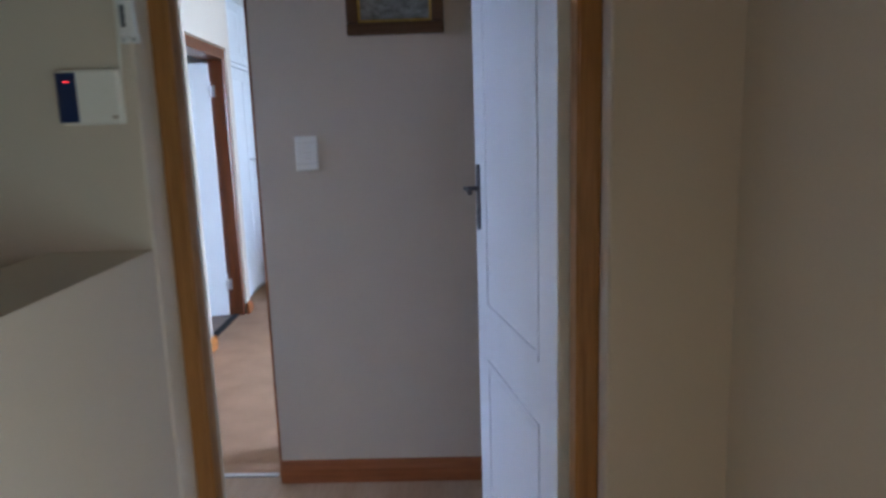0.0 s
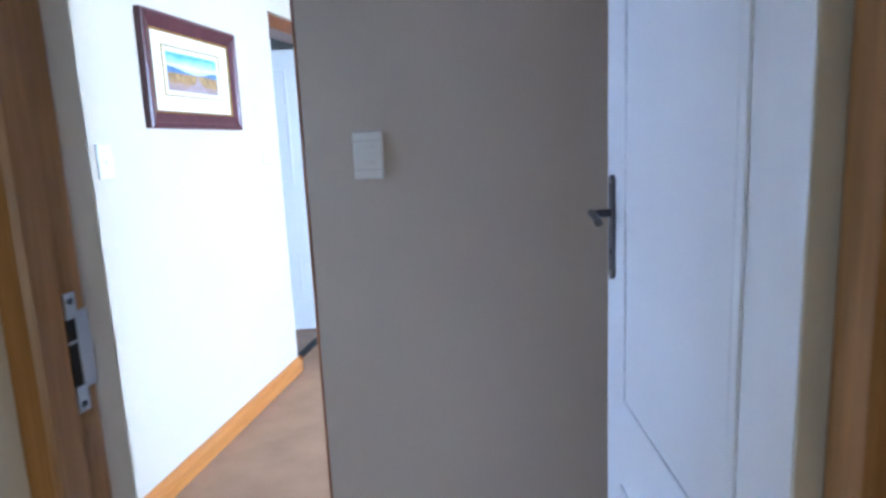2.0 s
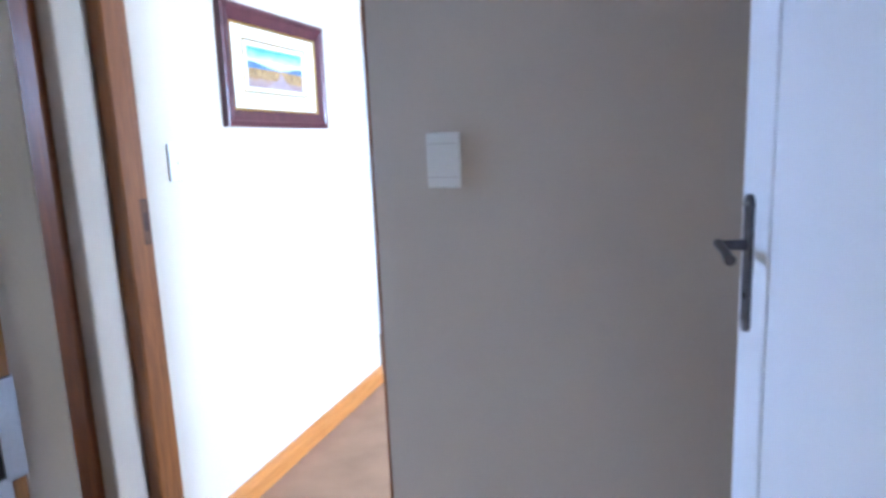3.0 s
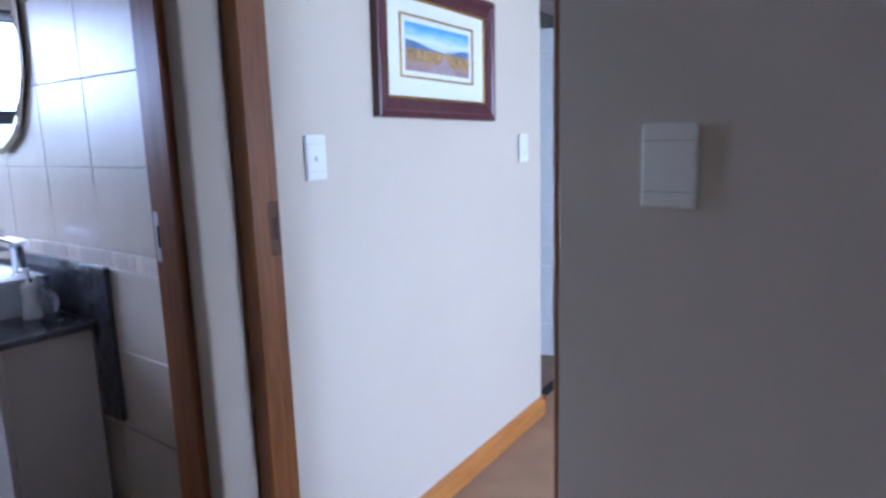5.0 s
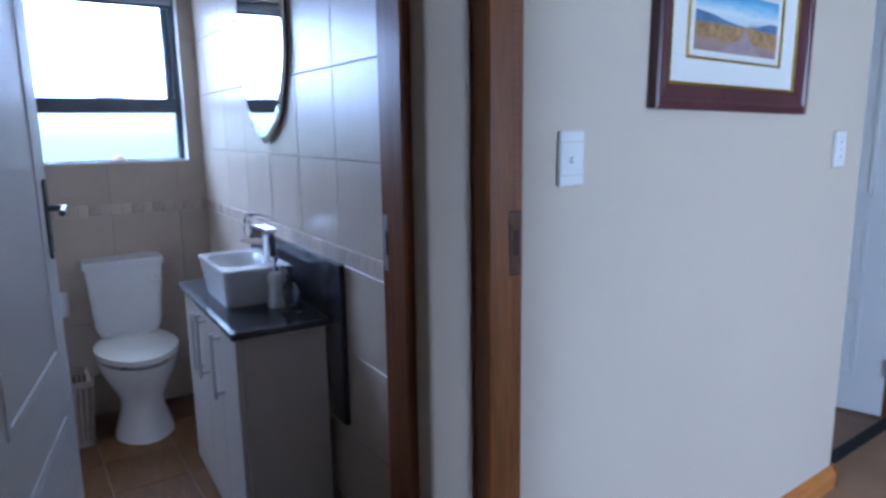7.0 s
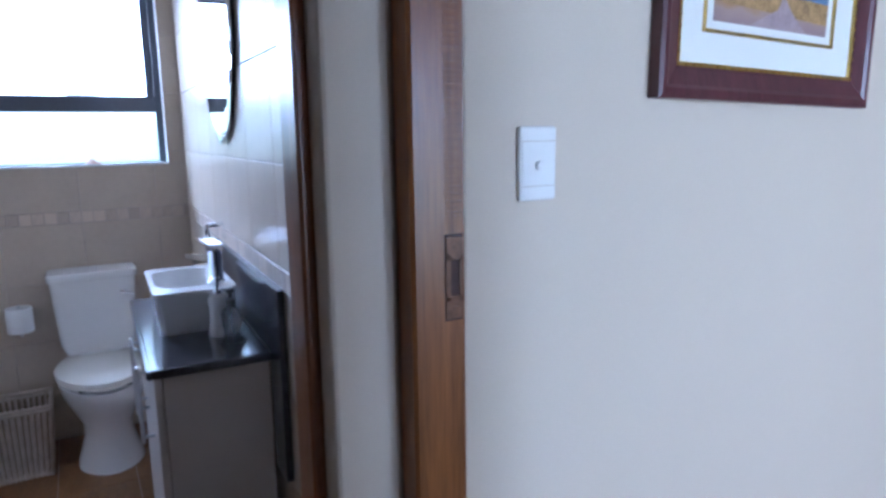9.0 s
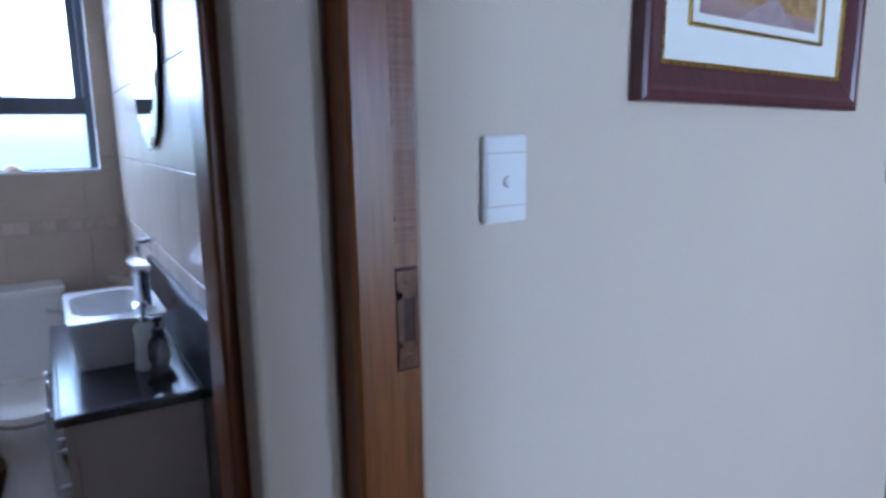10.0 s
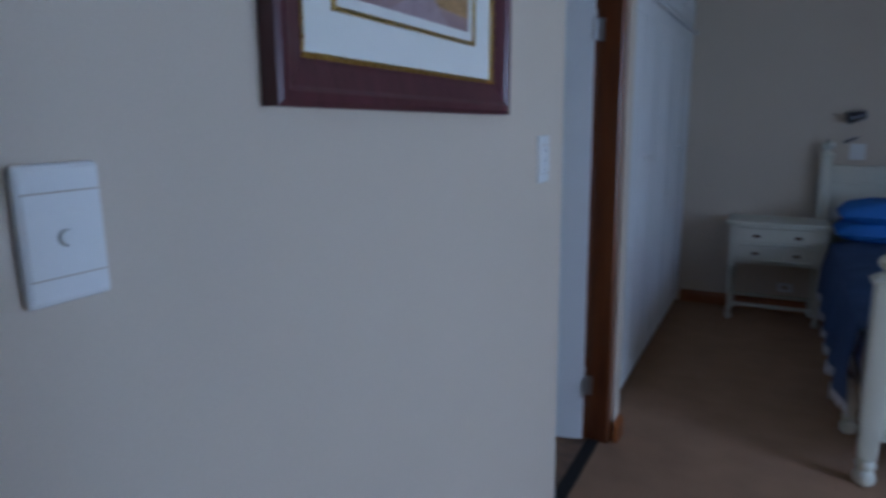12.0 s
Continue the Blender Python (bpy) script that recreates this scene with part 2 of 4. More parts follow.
setting("floor_ensuite", B(-3.9, 4.0, -0.12, -1.99, 5.6, 0.004), BATHFLOOR, "brown tiled floor beyond the open passage door", "floor")
setting("floor_strip", B(-1.775, 2.645, -0.02, -0.935, 2.675, 0.006, r=0.002), STEEL, "thin metal cover strip between laminate and carpet", "floor strip")
XF = PASSAGE
setting("threshold_strip", B(-1.90, 4.475, -0.02, -1.845, 5.305, 0.012, r=0.002), DARK, "dark threshold strip under the open passage door", "threshold")
XF = Matrix()
setting("ceiling", boxes((-3.3, -2.5, TOP, 0.6, 2.68, TOP + 0.1), (-4.7, 0.9, TOP + 0.002, -1.9, 2.82, TOP + 0.1), (-4.0, 2.68, TOP, 2.9, 8.7, TOP + 0.1)), CEIL, "plain off-white painted ceiling", "ceiling")

# ---- walls ----
HEAD = 2.075
setting("wall_entry", boxes((-3.2, 1.325, 0, -0.741, 1.572, TOP), (0.165, 1.325, 0, 0.55, 1.572, TOP), (-0.741, 1.325, HEAD, 0.165, 1.572, TOP), r=0.006), PLASTER, "beige painted plaster wall round the entry door", "wall")
# the low opening behind the camera is added to let the entry card in
setting("wall_entry_right", boxes((0.415, 0.1, 0, 0.57, 1.33, TOP), (0.415, -2.4, 0, 0.57, -1.55, TOP), (0.415, -1.55, 1.55, 0.57, 0.1, TOP), r=0.004), PLASTER, "beige painted plaster wall beside the entry, with an unseen opening added for light", "wall")
setting("wall_half_height", prism(bmesh.new(), [(-0.745, 1.326), (-0.955, 1.326), (-0.72, -2.3), (-0.51, -2.3)], 2, 0, 1.226), PLASTER, "half-height beige plaster wall with a flat ledge", "wall")
setting("wall_room_back", B(-3.2, -2.4, 0, 0.55, -2.25, TOP), PLASTER, "beige plaster wall behind the entry", "wall")
setting("wall_room_left", B(-3.2, -2.3, 0, -3.05, 1.4, TOP), PLASTER, "beige plaster wall beyond the half-height wall", "wall")
setting("wall_lobby_right", B(0.39, 1.57, 0, 0.55, 2.62, TOP), PLASTER, "beige plaster wall behind the open door", "wall")
setting("wall_lobby_left", boxes((-1.99, 1.4, 0, -1.82, 1.672, TOP), (-1.99, 2.508, 0, -1.82, 2.625, TOP), (-1.99, 1.672, HEAD, -1.82, 2.508, TOP), r=0.008), PLASTER, "beige plaster wall round the bathroom doorway", "wall")
setting("wall_switch", boxes((-0.903, 2.61, 0, 2.8, 2.733, TOP), (-1.98, 2.618, HEAD, -0.905, 2.733, TOP), r=0.005), PLASTER, "beige plaster wall facing the entry door, with a light switch", "wall")
XF = PASSAGE
setting("wall_picture", B(-1.975, 2.728, 0, -1.78, 4.43, TOP, r=0.006), PLASTER, "beige plaster passage wall that carries the landscape picture", "wall")
setting("wall_passage", boxes((-1.975, 5.36, 0, -1.79, 5.46, TOP), (-1.975, 4.432, HEAD + 0.065, -1.782, 5.358, TOP), r=0.004), PLASTER, "beige plaster wall round the passage doorway", "wall")
# unseen stub, sized to keep window light off the lobby corner
setting("wall_shade_stub", B(-0.86, 2.775, 0, -0.74, 2.925, TOP, r=0.005), PLASTER, "unseen plaster wall stub added to block bedroom window light", "wall")
setting("wall_bedroom_back", B(-2.7, 7.93, 0, 2.6, 8.1, TOP), PLASTER, "beige plaster wall behind the bed", "wall")
setting("wall_bedroom_right", boxes((2.25, 2.3, 0, 2.4, 2.95, TOP), (2.25, 4.6, 0, 2.4, 8.0, TOP), (2.25, 2.95, 0, 2.4, 4.6, 0.40), (2.25, 2.95, 2.05, 2.4, 4.6, TOP)), PLASTER, "beige plaster bedroom wall with a wide window opening", "wall")
setting("wall_bedroom_left", B(-2.75, 5.46, 0, -2.6, 8.0, TOP), PLASTER, "plaster wall behind the built-in cupboards", "wall")
XF = Matrix()
setting("wall_ensuite", boxes((-4.0, 3.85, 0, -2.0, 4.0, TOP), (-4.0, 4.0, 0, -3.85, 6.2, TOP), (-4.0, 6.2, 0, -2.75, 6.35, TOP)), CEIL, "plain pale wall of the room beyond the passage door", "wall")

WIN = (1.35, 2.60, 1.302, 2.15)
XF = BATH
wall_right = setting("wall_bath_right", B(-4.37, 2.628, 0, -1.981, 2.735, TOP), GROUT, "bathroom wall clad in large glazed beige tiles with a mosaic band", "tiled wall")
XF = Matrix()
wall_win = setting("wall_bath_window", boxes((-4.57, 0.95, 0, -4.378, WIN[0], TOP), (-4.57, WIN[1], 0, -4.378, 2.80, TOP), (-4.57, WIN[0], 0, -4.378, WIN[1], WIN[2]), (-4.57, WIN[0], WIN[3], -4.378, WIN[1], TOP)), GROUT, "tiled bathroom wall under and round the window", "tiled wall")
setting("wall_bath_left", B(-4.5, 0.95, 0, -1.98, 1.1, TOP), TILE, "beige tiled bathroom side wall", "wall")
setting("wall_bath_front", B(-2.06, 1.0, 0, -1.983, 1.64, TOP), TILE, "beige tiled wall beside the bathroom door", "wall")

# ---- skirtings ----
SK = [(0, 0), (0.022, 0), (0.022, 0.062), (0.018, 0.074), (0.013, 0.083), (0.007, 0.092), (0, 0.095)]


def skirt(name, axis, face, side, lo, hi, material, label):
    """A moulded skirting board along an axis, on the face, standing out to one side."""
    bm = prism(bmesh.new(), [(face + side * d, h) for d, h in SK], axis, lo, hi)
    return setting(name, bm, material, label, "skirting board")


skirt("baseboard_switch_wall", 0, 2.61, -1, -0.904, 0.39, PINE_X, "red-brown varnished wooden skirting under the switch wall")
XF = PASSAGE
skirt("baseboard_picture_wall", 1, -1.78, 1, 2.74, 4.452, PINE_Y, "orange varnished pine skirting along the passage wall")
skirt("baseboard_picture_end", 0, 4.43, 1, -1.86, -1.758, PINE_X, "mitred return of the pine skirting, darker and redder than the run")
skirt("baseboard_passage", 1, -1.79, 1, 5.33, 5.455, wood("red_brown_wood_along_y", (0.22, 0.065, 0.018), (0.36, 0.12, 0.035), 0.3, axis=1), "short red-brown skirting beside the passage door frame")
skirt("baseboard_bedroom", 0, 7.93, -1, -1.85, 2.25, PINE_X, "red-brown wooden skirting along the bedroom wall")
XF = Matrix()

# ---- door frames ----


def jamb(bm, pts, z1):
    return prism(bm, pts, 2, 0, z1)


def frame_set(name, label, material, left, right, head):
    f = thing(name, (*left[0], 0), label, "door frame", kind="structure")
    part("jamb", jamb(bmesh.new(), left, HEAD), material, f, smooth=False)
    part("jamb", jamb(bmesh.new(), right, HEAD), material, f)
    part("frame_head", box(bmesh.new(), *head, r=0.003), material, f)
    return f


entry_frame = frame_set("door_frame_entry", "honey-brown varnished wooden door frame with a steel strike plate", OAKFRAME,
    [(-0.740, 1.40), (-0.706, 1.40), (-0.700, 1.406), (-0.702, 1.446), (-0.722, 1.446), (-0.724, 1.503), (-0.740, 1.503)],
    [(0.164, 1.40), (0.121, 1.40), (0.115, 1.406), (0.115, 1.455), (0.119, 1.455), (0.119, 1.503), (0.164, 1.503)],
    (-0.740, 1.40, 2.035, 0.164, 1.503, HEAD - 0.001))
corridor_frame = frame_set("door_frame_passage", "red-brown meranti door frame with rough saw marks in the rebate", MERANTI_LIT,
    [(-1.819, 2.626), (-1.772, 2.626), (-1.766, 2.632), (-1.766, 2.684), (-1.774, 2.684), (-1.774, 2.726), (-1.819, 2.726)],
    [(-0.904, 2.6125), (-0.910, 2.6125), (-0.914, 2.616), (-0.919, 2.684), (-0.912, 2.684), (-0.912, 2.731), (-0.904, 2.731)],
    (-1.819, 2.626, 2.035, -0.904, 2.725, HEAD - 0.001))
bath_frame = frame_set("door_frame_bathroom", "red-brown meranti door frame of the bathroom", MERANTI,
    [(-1.876, 2.507), (-1.876, 2.49), (-1.881, 2.485), (-1.955, 2.485), (-1.955, 2.497), (-2.0, 2.497), (-2.0, 2.507)],
    [(-1.876, 1.673), (-1.876, 1.69), (-1.881, 1.695), (-1.955, 1.695), (-1.955, 1.683), (-2.0, 1.683), (-2.0, 1.673)],
    (-2.0, 1.673, 2.045, -1.876, 2.507, HEAD - 0.001))
XF = PASSAGE
suite_frame = frame_set("door_frame_ensuite", "red-brown meranti door frame at the passage end, shade in its colour", MERANTI_SHADED,
    [(-1.815, 4.432), (-1.815, 4.475), (-1.9, 4.475), (-1.9, 4.46), (-1.974, 4.46), (-1.974, 4.432)],
    [(-1.806, 5.359), (-1.806, 5.315), (-1.814, 5.307), (-1.885, 5.307), (-1.885, 5.321), (-1.93, 5.321), (-1.93, 5.359)],
    (-1.974, 4.432, 2.06, -1.806, 5.359, HEAD + 0.062))
for z0 in (0.22, 1.775):
    hg = boxes((-1.914, 5.3165, z0, -1.887, 5.3205, z0 + 0.09), r=0.0008)
    cyl(hg, (-1.9165, 5.277, z0), (-1.9165, 5.277, z0 + 0.09), 0.0065, n=12)
    box(hg, -1.9185, 5.279, z0 + 0.004, -1.9145, 5.318, z0 + 0.086)
    part("hinge", hg, STEEL, suite_frame, "brushed steel butt hinge")
XF = Matrix()


# mortise wood with the hole's shade put into its colour
SLOT_SHADE = mat("mortise_wood_with_shade", (0.045, 0.012, 0.008), 0.6, vary=0.3, scale=30, fine=120)


def strike(parent, x, y, z0, z1, side, metal, axis, slot=DARK, w=0.013, bed=False):
    """A strike plate let into a rebate, with its slot and two screws; axis 0: it faces along x."""
    plate = bmesh.new()
    h = z1 - z0
    rows = [(y - w, z0, y + w, z0 + 0.28 * h), (y - w, z1 - 0.28 * h, y + w, z1), (y - w, z0 + 0.2 * h, y - 0.4 * w, z1 - 0.2 * h), (y + 0.6 * w, z0 + 0.2 * h, y + w, z1 - 0.2 * h)]
    for a, b, c, d in rows:
        box(plate, *((x, a, b, x + side * 0.0025, c, d) if axis == 0 else (a, x, b, c, x + side * 0.0025, d)), r=0.0006)
    p = part("strike_plate", plate, metal, parent, "screwed strike plate")
    hole = (x, y - 0.6 * w, z0 + 0.2 * h, x + side * 0.0012, y + 0.7 * w, z1 - 0.2 * h) if axis == 0 else (y - 0.6 * w, x, z0 + 0.2 * h, y + 0.7 * w, x + side * 0.0012, z1 - 0.2 * h)
    # no hole is cut: a thin dark block carries its shade
    part("latch_slot", B(*hole), slot, p)
    for z in (z0 + 0.12 * h, z1 - 0.12 * h):
        c = (x + side * 0.002, y, z) if axis == 0 else (y, x + side * 0.002, z)
        d = (x + side * 0.004, y, z) if axis == 0 else (y, x + side * 0.004, z)
        part("screw", cyl(bmesh.new(), c, d, 0.004, n=10), metal, p)
    if bed:
        cut = bmesh.new()
        chip = random.Random(7)
        zz = z0 - 0.004
        while zz < z1 + 0.004:
            step = chip.uniform(0.006, 0.014)
            box(cut, x - 0.001, y - w - chip.uniform(0.001, 0.004), zz, x + 0.0006, y + w * 0.98, min(zz + step, z1 + 0.005))
            zz += step
        part("mortise_bed", cut, slot, p, "rough chiselled bed of the plate")


# the entry's strike plate: two narrow screw tabs, a broad middle bent round the edge, and two latch openings
sx = -0.7225
sp = part("strike_plate", boxes((sx, 1.468, 1.118, sx + 0.0025, 1.487, 1.152), (sx, 1.468, 1.236, sx + 0.0025, 1.487, 1.268), (sx, 1.482, 1.146, sx + 0.0025, 1.5035, 1.244), (sx, 1.468, 1.205, sx + 0.002, 1.483, 1.209), r=0.0006), STEEL, entry_frame, "galvanised strike plate with a bent lip")
# both openings are dark blocks coloured as shaded holes
part("latch_slot", B(sx - 0.001, 1.468, 1.152, sx + 0.001, 1.482, 1.205), DARK, sp)
part("bolt_slot", B(sx - 0.001, 1.468, 1.209, sx + 0.001, 1.482, 1.236), DARK, sp)
for zz in (1.128, 1.258):
    part("screw", cyl(bmesh.new(), (sx + 0.002, 1.477, zz), (sx + 0.0038, 1.477, zz), 0.0042, n=12), PEWTER, sp)
BRONZE = mat("brown_varnished_plate", (0.125, 0.058, 0.032), 0.35, 0.4, vary=0.3, scale=30, fine=120, bump=0.2)
strike(corridor_frame, -1.774, 2.706, 1.132, 1.268, 1, BRONZE, 0, SLOT_SHADE, 0.0165, True)
strike(bath_frame, 2.497, -1.978, 1.13, 1.26, -1, STEEL, 1)

# rough saw marks across the passage frame's rebate
marks = bmesh.new()
rnd = random.Random(4)
z = 1.30
while z < 2.0:
    d = rnd.uniform(0.004, 0.013)
    a, c = rnd.uniform(2.686, 2.692), rnd.uniform(2.712, 2.7255)
    box(marks, -1.7745, a, z, -1.7735 + rnd.uniform(0.0002, 0.0015), c, z + d * rnd.uniform(0.35, 0.75))
    z += d
part("saw_marks", marks, wood("rough_sawn_meranti", (0.11, 0.036, 0.011), (0.33, 0.118, 0.03), 0.45), corridor_frame, "rough sawn ridges left in the rebate")


# ---- doors ----
def door(name, at, turn, width, label, face=1, panels=((0.20, 0.69), (0.86, 1.90)), columns=1, handle=True, hinge_face=True):
    """A moulded panel door in its own frame: hinge edge at x = 0, leaf along +x, thickness along y from 0 to 0.04."""
    d = thing(name, at, label, "door", turn=turn)
    t = 0.04
    part("leaf", box(bmesh.new(), 0, 0, 0.012, width, t, 2.03, r=0.003), DOORWHITE, d, local=True)
    m, gap = 0.125, 0.10
    cw = (width - 2 * m - gap * (columns - 1)) / columns
    for z0, z1 in panels:
        for c in range(columns):
            x0 = m + c * (cw + gap)
            x1 = x0 + cw
            for y, s in ((0, -1), (t, 1)):
                rim = bmesh.new()
                w = 0.024
                for a in ((x0, z0, x1, z0 + w), (x0, z1 - w, x1, z1), (x0, z0, x0 + w, z1), (x1 - w, z0, x1, z1)):
                    box(rim, a[0], y - 0.001 * s, a[1], a[2], y + 0.0045 * s, a[3], r=0.0040)
                part("panel_moulding", rim, DOORWHITE, d, local=True)
                part("panel", box(bmesh.new(), x0 + 0.03, y - 0.001 * s, z0 + 0.03, x1 - 0.03, y + 0.0012 * s, z1 - 0.03, r=0.001), DOORWHITE, d, local=True)
    if handle:
        hx = width - 0.05
        for y, s in ((0, -1), (t, 1)):
            pl = bmesh.new()
            box(pl, hx - 0.019, y, 1.135, hx + 0.019, y + s * 0.006, 1.315, r=0.002)
            cyl(pl, (hx, y, 1.135), (hx, y + s * 0.006, 1.135), 0.019, n=20)
            cyl(pl, (hx, y, 1.315), (hx, y + s * 0.006, 1.315), 0.019, n=20)
            plate = part("handle_plate", pl, PEWTER, d, "dark pewter handle plate", local=True)
            lv = cyl(bmesh.new(), (hx, y + s * 0.004, 1.255), (hx, y + s * 0.046, 1.255), 0.009, 0.0075, 14)
            cyl(lv, (hx + 0.008, y + s * 0.045, 1.256), (hx - 0.05, y + s * 0.049, 1.254), 0.0075, 0.0068, 14)
            cyl(lv, (hx - 0.049, y + s * 0.049, 1.254), (hx - 0.095, y + s * 0.053, 1.250), 0.0068, 0.0085, 14)
            part("lever", lv, PEWTER, plate, "curved pewter lever", local=True, smooth=True)
            kh = cyl(bmesh.new(), (hx, y + s * 0.005, 1.175), (hx, y + s * 0.0075, 1.175), 0.006, n=12)
            part("keyhole", kh, DARK, plate, local=True)
            sc = bmesh.new()
            for zz in (1.13, 1.32):
                cyl(sc, (hx, y + s * 0.005, zz), (hx, y + s * 0.0078, zz), 0.004, n=10)
            part("screw_pair", sc, STEEL, plate, local=True)
        part("lock_faceplate", box(bmesh.new(), width - 0.001, 0.009, 1.13, width + 0.0015, 0.031, 1.33), STEEL, d, local=True)
    for zz in (0.25, 1.80):
        hg = cyl(bmesh.new(), (-0.004, -0.004, zz), (-0.004, -0.004, zz + 0.10), 0.006, n=12)
        box(hg, -0.0025, 0.002, zz, -0.0005, 0.034, zz + 0.10)
        part("hinge", hg, STEEL, d, "steel butt hinge", local=True)
    return d


# entry door: hinged on the frame's far side, standing open past a right angle
door("door", (0.129, 1.512, 0), 101.8, 0.775, "white two-panel door standing open beside the switch wall")
door("door", (-2.004, 1.70, 0), 167.5, 0.79, "white panelled bathroom door standing open into the room")
XF = PASSAGE
door("door", (-1.928, 5.319, 0), 194.0, 0.765, "white panelled door standing open at the passage end", panels=((0.20, 0.60), (0.72, 0.98), (1.10, 1.90)), columns=2)

XF = Matrix()


# ---- switches ----
def switch(at, axis, w, h, label, buttons, material, thick=0.011):
    """A wall switch: bevelled cover, inner plate and buttons. axis 0: on a wall that faces +x; 1: on a wall that faces -y."""
    s = thing("light_switch", at, label, "light switch", "wall switches")
    x, y, z = at

    def b(u0, v0, u1, v1, d0, d1, r):
        return B(x + d0, y + u0, z + v0, x + d1, y + u1, z + v1, r=r) if axis == 0 else B(x + u0, y - d1, z + v0, x + u1, y - d0, z + v1, r=r)
    part("cover_plate", b(-w / 2, -h / 2, w / 2, h / 2, 0, thick, 0.0055), material, s)
    iw, ih = w * 0.44, h * 0.30
    part("inner_plate", b(-iw, -ih, iw, ih, thick - 0.001, thick + 0.0012, 0.0006), material, s)
    # grey bars, slightly proud, paint the shade of the plate's two grooves
    for v in (-ih, ih):
        part("groove_shade", b(-iw, v - 0.0006, iw, v + 0.0006, thick - 0.001, thick + 0.0016, 0), GROUT, s)
    for u, v, bw, bh in buttons:
        if bw < 0.02:
            c0, c1 = ((x + thick, y + u, z + v), (x + thick + 0.006, y + u, z + v)) if axis == 0 else ((x + u, y - thick, z + v), (x + u, y - thick - 0.006, z + v))
            part("button", cyl(bmesh.new(), c0, c1, bw * 0.62, bw * 0.5, 20), material, s, smooth=True)
        else:
            part("button", b(u - bw / 2, v - bh / 2, u + bw / 2, v + bh / 2, thick + 0.001, thick + 0.0038, 0.0015), material, s)
    return s


XF = PASSAGE
switch((-1.78, 2.878, 1.380), 0, 0.082, 0.128, "white one-button light switch on the passage wall", [(0, -0.003, 0.014, 0.015)], SWITCH)
switch((-1.78, 4.230, 1.362), 0, 0.082, 0.128, "white three-button light switch near the passage corner", [(0, 0.026, 0.012, 0.012), (0, 0.0, 0.012, 0.012), (0, -0.026, 0.012, 0.012)], SWITCH)
XF = Matrix()
switch((-0.710, 2.61, 1.377), 1, 0.088, 0.134, "aged white three-button light switch on the dim wall", [(0.006, 0.022, 0.026, 0.009), (0.006, 0, 0.026, 0.009), (0.006, -0.022, 0.026, 0.009)], SWITCH_AGED)


# ---- alarm panel, sensor and cable ----
ap = thing("alarm_keypad", (-0.825, 1.325, 1.474), "white and navy alarm box with a red light", "alarm")
part("casing", B(-0.886, 1.303, 1.474, -0.766, 1.325, 1.577, r=0.006), SWITCH_AGED, ap)
part("display_window", B(-0.8855, 1.300, 1.479, -0.848, 1.3045, 1.572, r=0.002), NAVY, ap, "navy display window")
part("indicator_light", B(-0.871, 1.2990, 1.5535, -0.861, 1.3005, 1.556), REDLED, ap, "lit red indicator")
part("badge", B(-0.784, 1.3015, 1.484, -0.773, 1.3035, 1.491, r=0.0005), GROUT, ap)
sn = thing("wall_sensor", (-0.745, 1.325, 1.622), "small white wall sensor with a grey window", "sensor")
part("casing", B(-0.757, 1.302, 1.634, -0.727, 1.325, 1.716, r=0.006), SWITCH, sn)
part("window", B(-0.749, 1.3, 1.650, -0.740, 1.3035, 1.690, r=0.001), mat("grey_sensor_lens", (0.16, 0.17, 0.20), 0.2, vary=0.05, bump=0), sn, "grey sensor window")
for x, z in ((-0.752, 1.629), (-0.732, 1.629)):
    lug = cyl(bmesh.new(), (x, 1.325, z), (x, 1.312, z), 0.007, n=14)
    box(lug, x - 0.006, 1.313, z, x + 0.006, 1.325, z + 0.012)
    part("mounting_lug", lug, SWITCH, sn)
    part("screw", cyl(bmesh.new(), (x, 1.312, z), (x, 1.3105, z), 0.0028, n=10), STEEL, sn)
cable_bm = bmesh.new()
run = [(-0.763, 1.716), (-0.766, 1.690), (-0.7655, 1.650), (-0.767, 1.612), (-0.769, 1.572)]
for (xa, za), (xb, zb) in zip(run, run[1:]):
    cyl(cable_bm, (xa, 1.321, za), (xb, 1.321, zb), 0.003, n=8)
tagged(part("cable", cable_bm, SWITCH_AGED), "thin white cable between sensor and alarm box", "cable")


# ---- pictures ----
def picture_frame(parent, y0, z0, y1, z1, w, x0, depth, material):
    """Four mitred rails of a stepped moulding round a rectangle in the plane of a wall that faces +x."""
    prof = [(0, 0), (0, depth), (0.12 * w, depth + 0.004), (0.3 * w, depth + 0.003), (0.42 * w, depth - 0.002), (0.9 * w, 0.55 * depth), (w, 0.5 * depth), (w, 0)]

    def ring(d):
        return [(y0 + d, z0 + d), (y1 - d, z0 + d), (y1 - d, z1 - d), (y0 + d, z1 - d)]
    for i in range(4):
        rings = []
        for k in (i, (i + 1) % 4):
            rings.append([(x0 + h, *ring(d)[k]) for d, h in prof])
        part("frame_rail", loft(bmesh.new(), rings), material, parent)


PX = -1.78
# the picture hangs a little out of true
XF = PASSAGE @ Matrix.Translation((-1.78, 3.54, 1.72)) @ pose(0, 0, 0, -1.1, 0, 0) @ Matrix.Translation((1.78, -3.54, -1.722))
pic = thing("framed_picture", (PX, 3.535, 1.49), "landscape painting in a plum-brown frame with studded gold slip", "picture")
picture_frame(pic, 3.160, 1.49, 3.930, 1.952, 0.064, PX + 0.001, 0.026, MAHOGANY)
a0, b0, a1, b1 = 3.222, 1.552, 3.870, 1.890
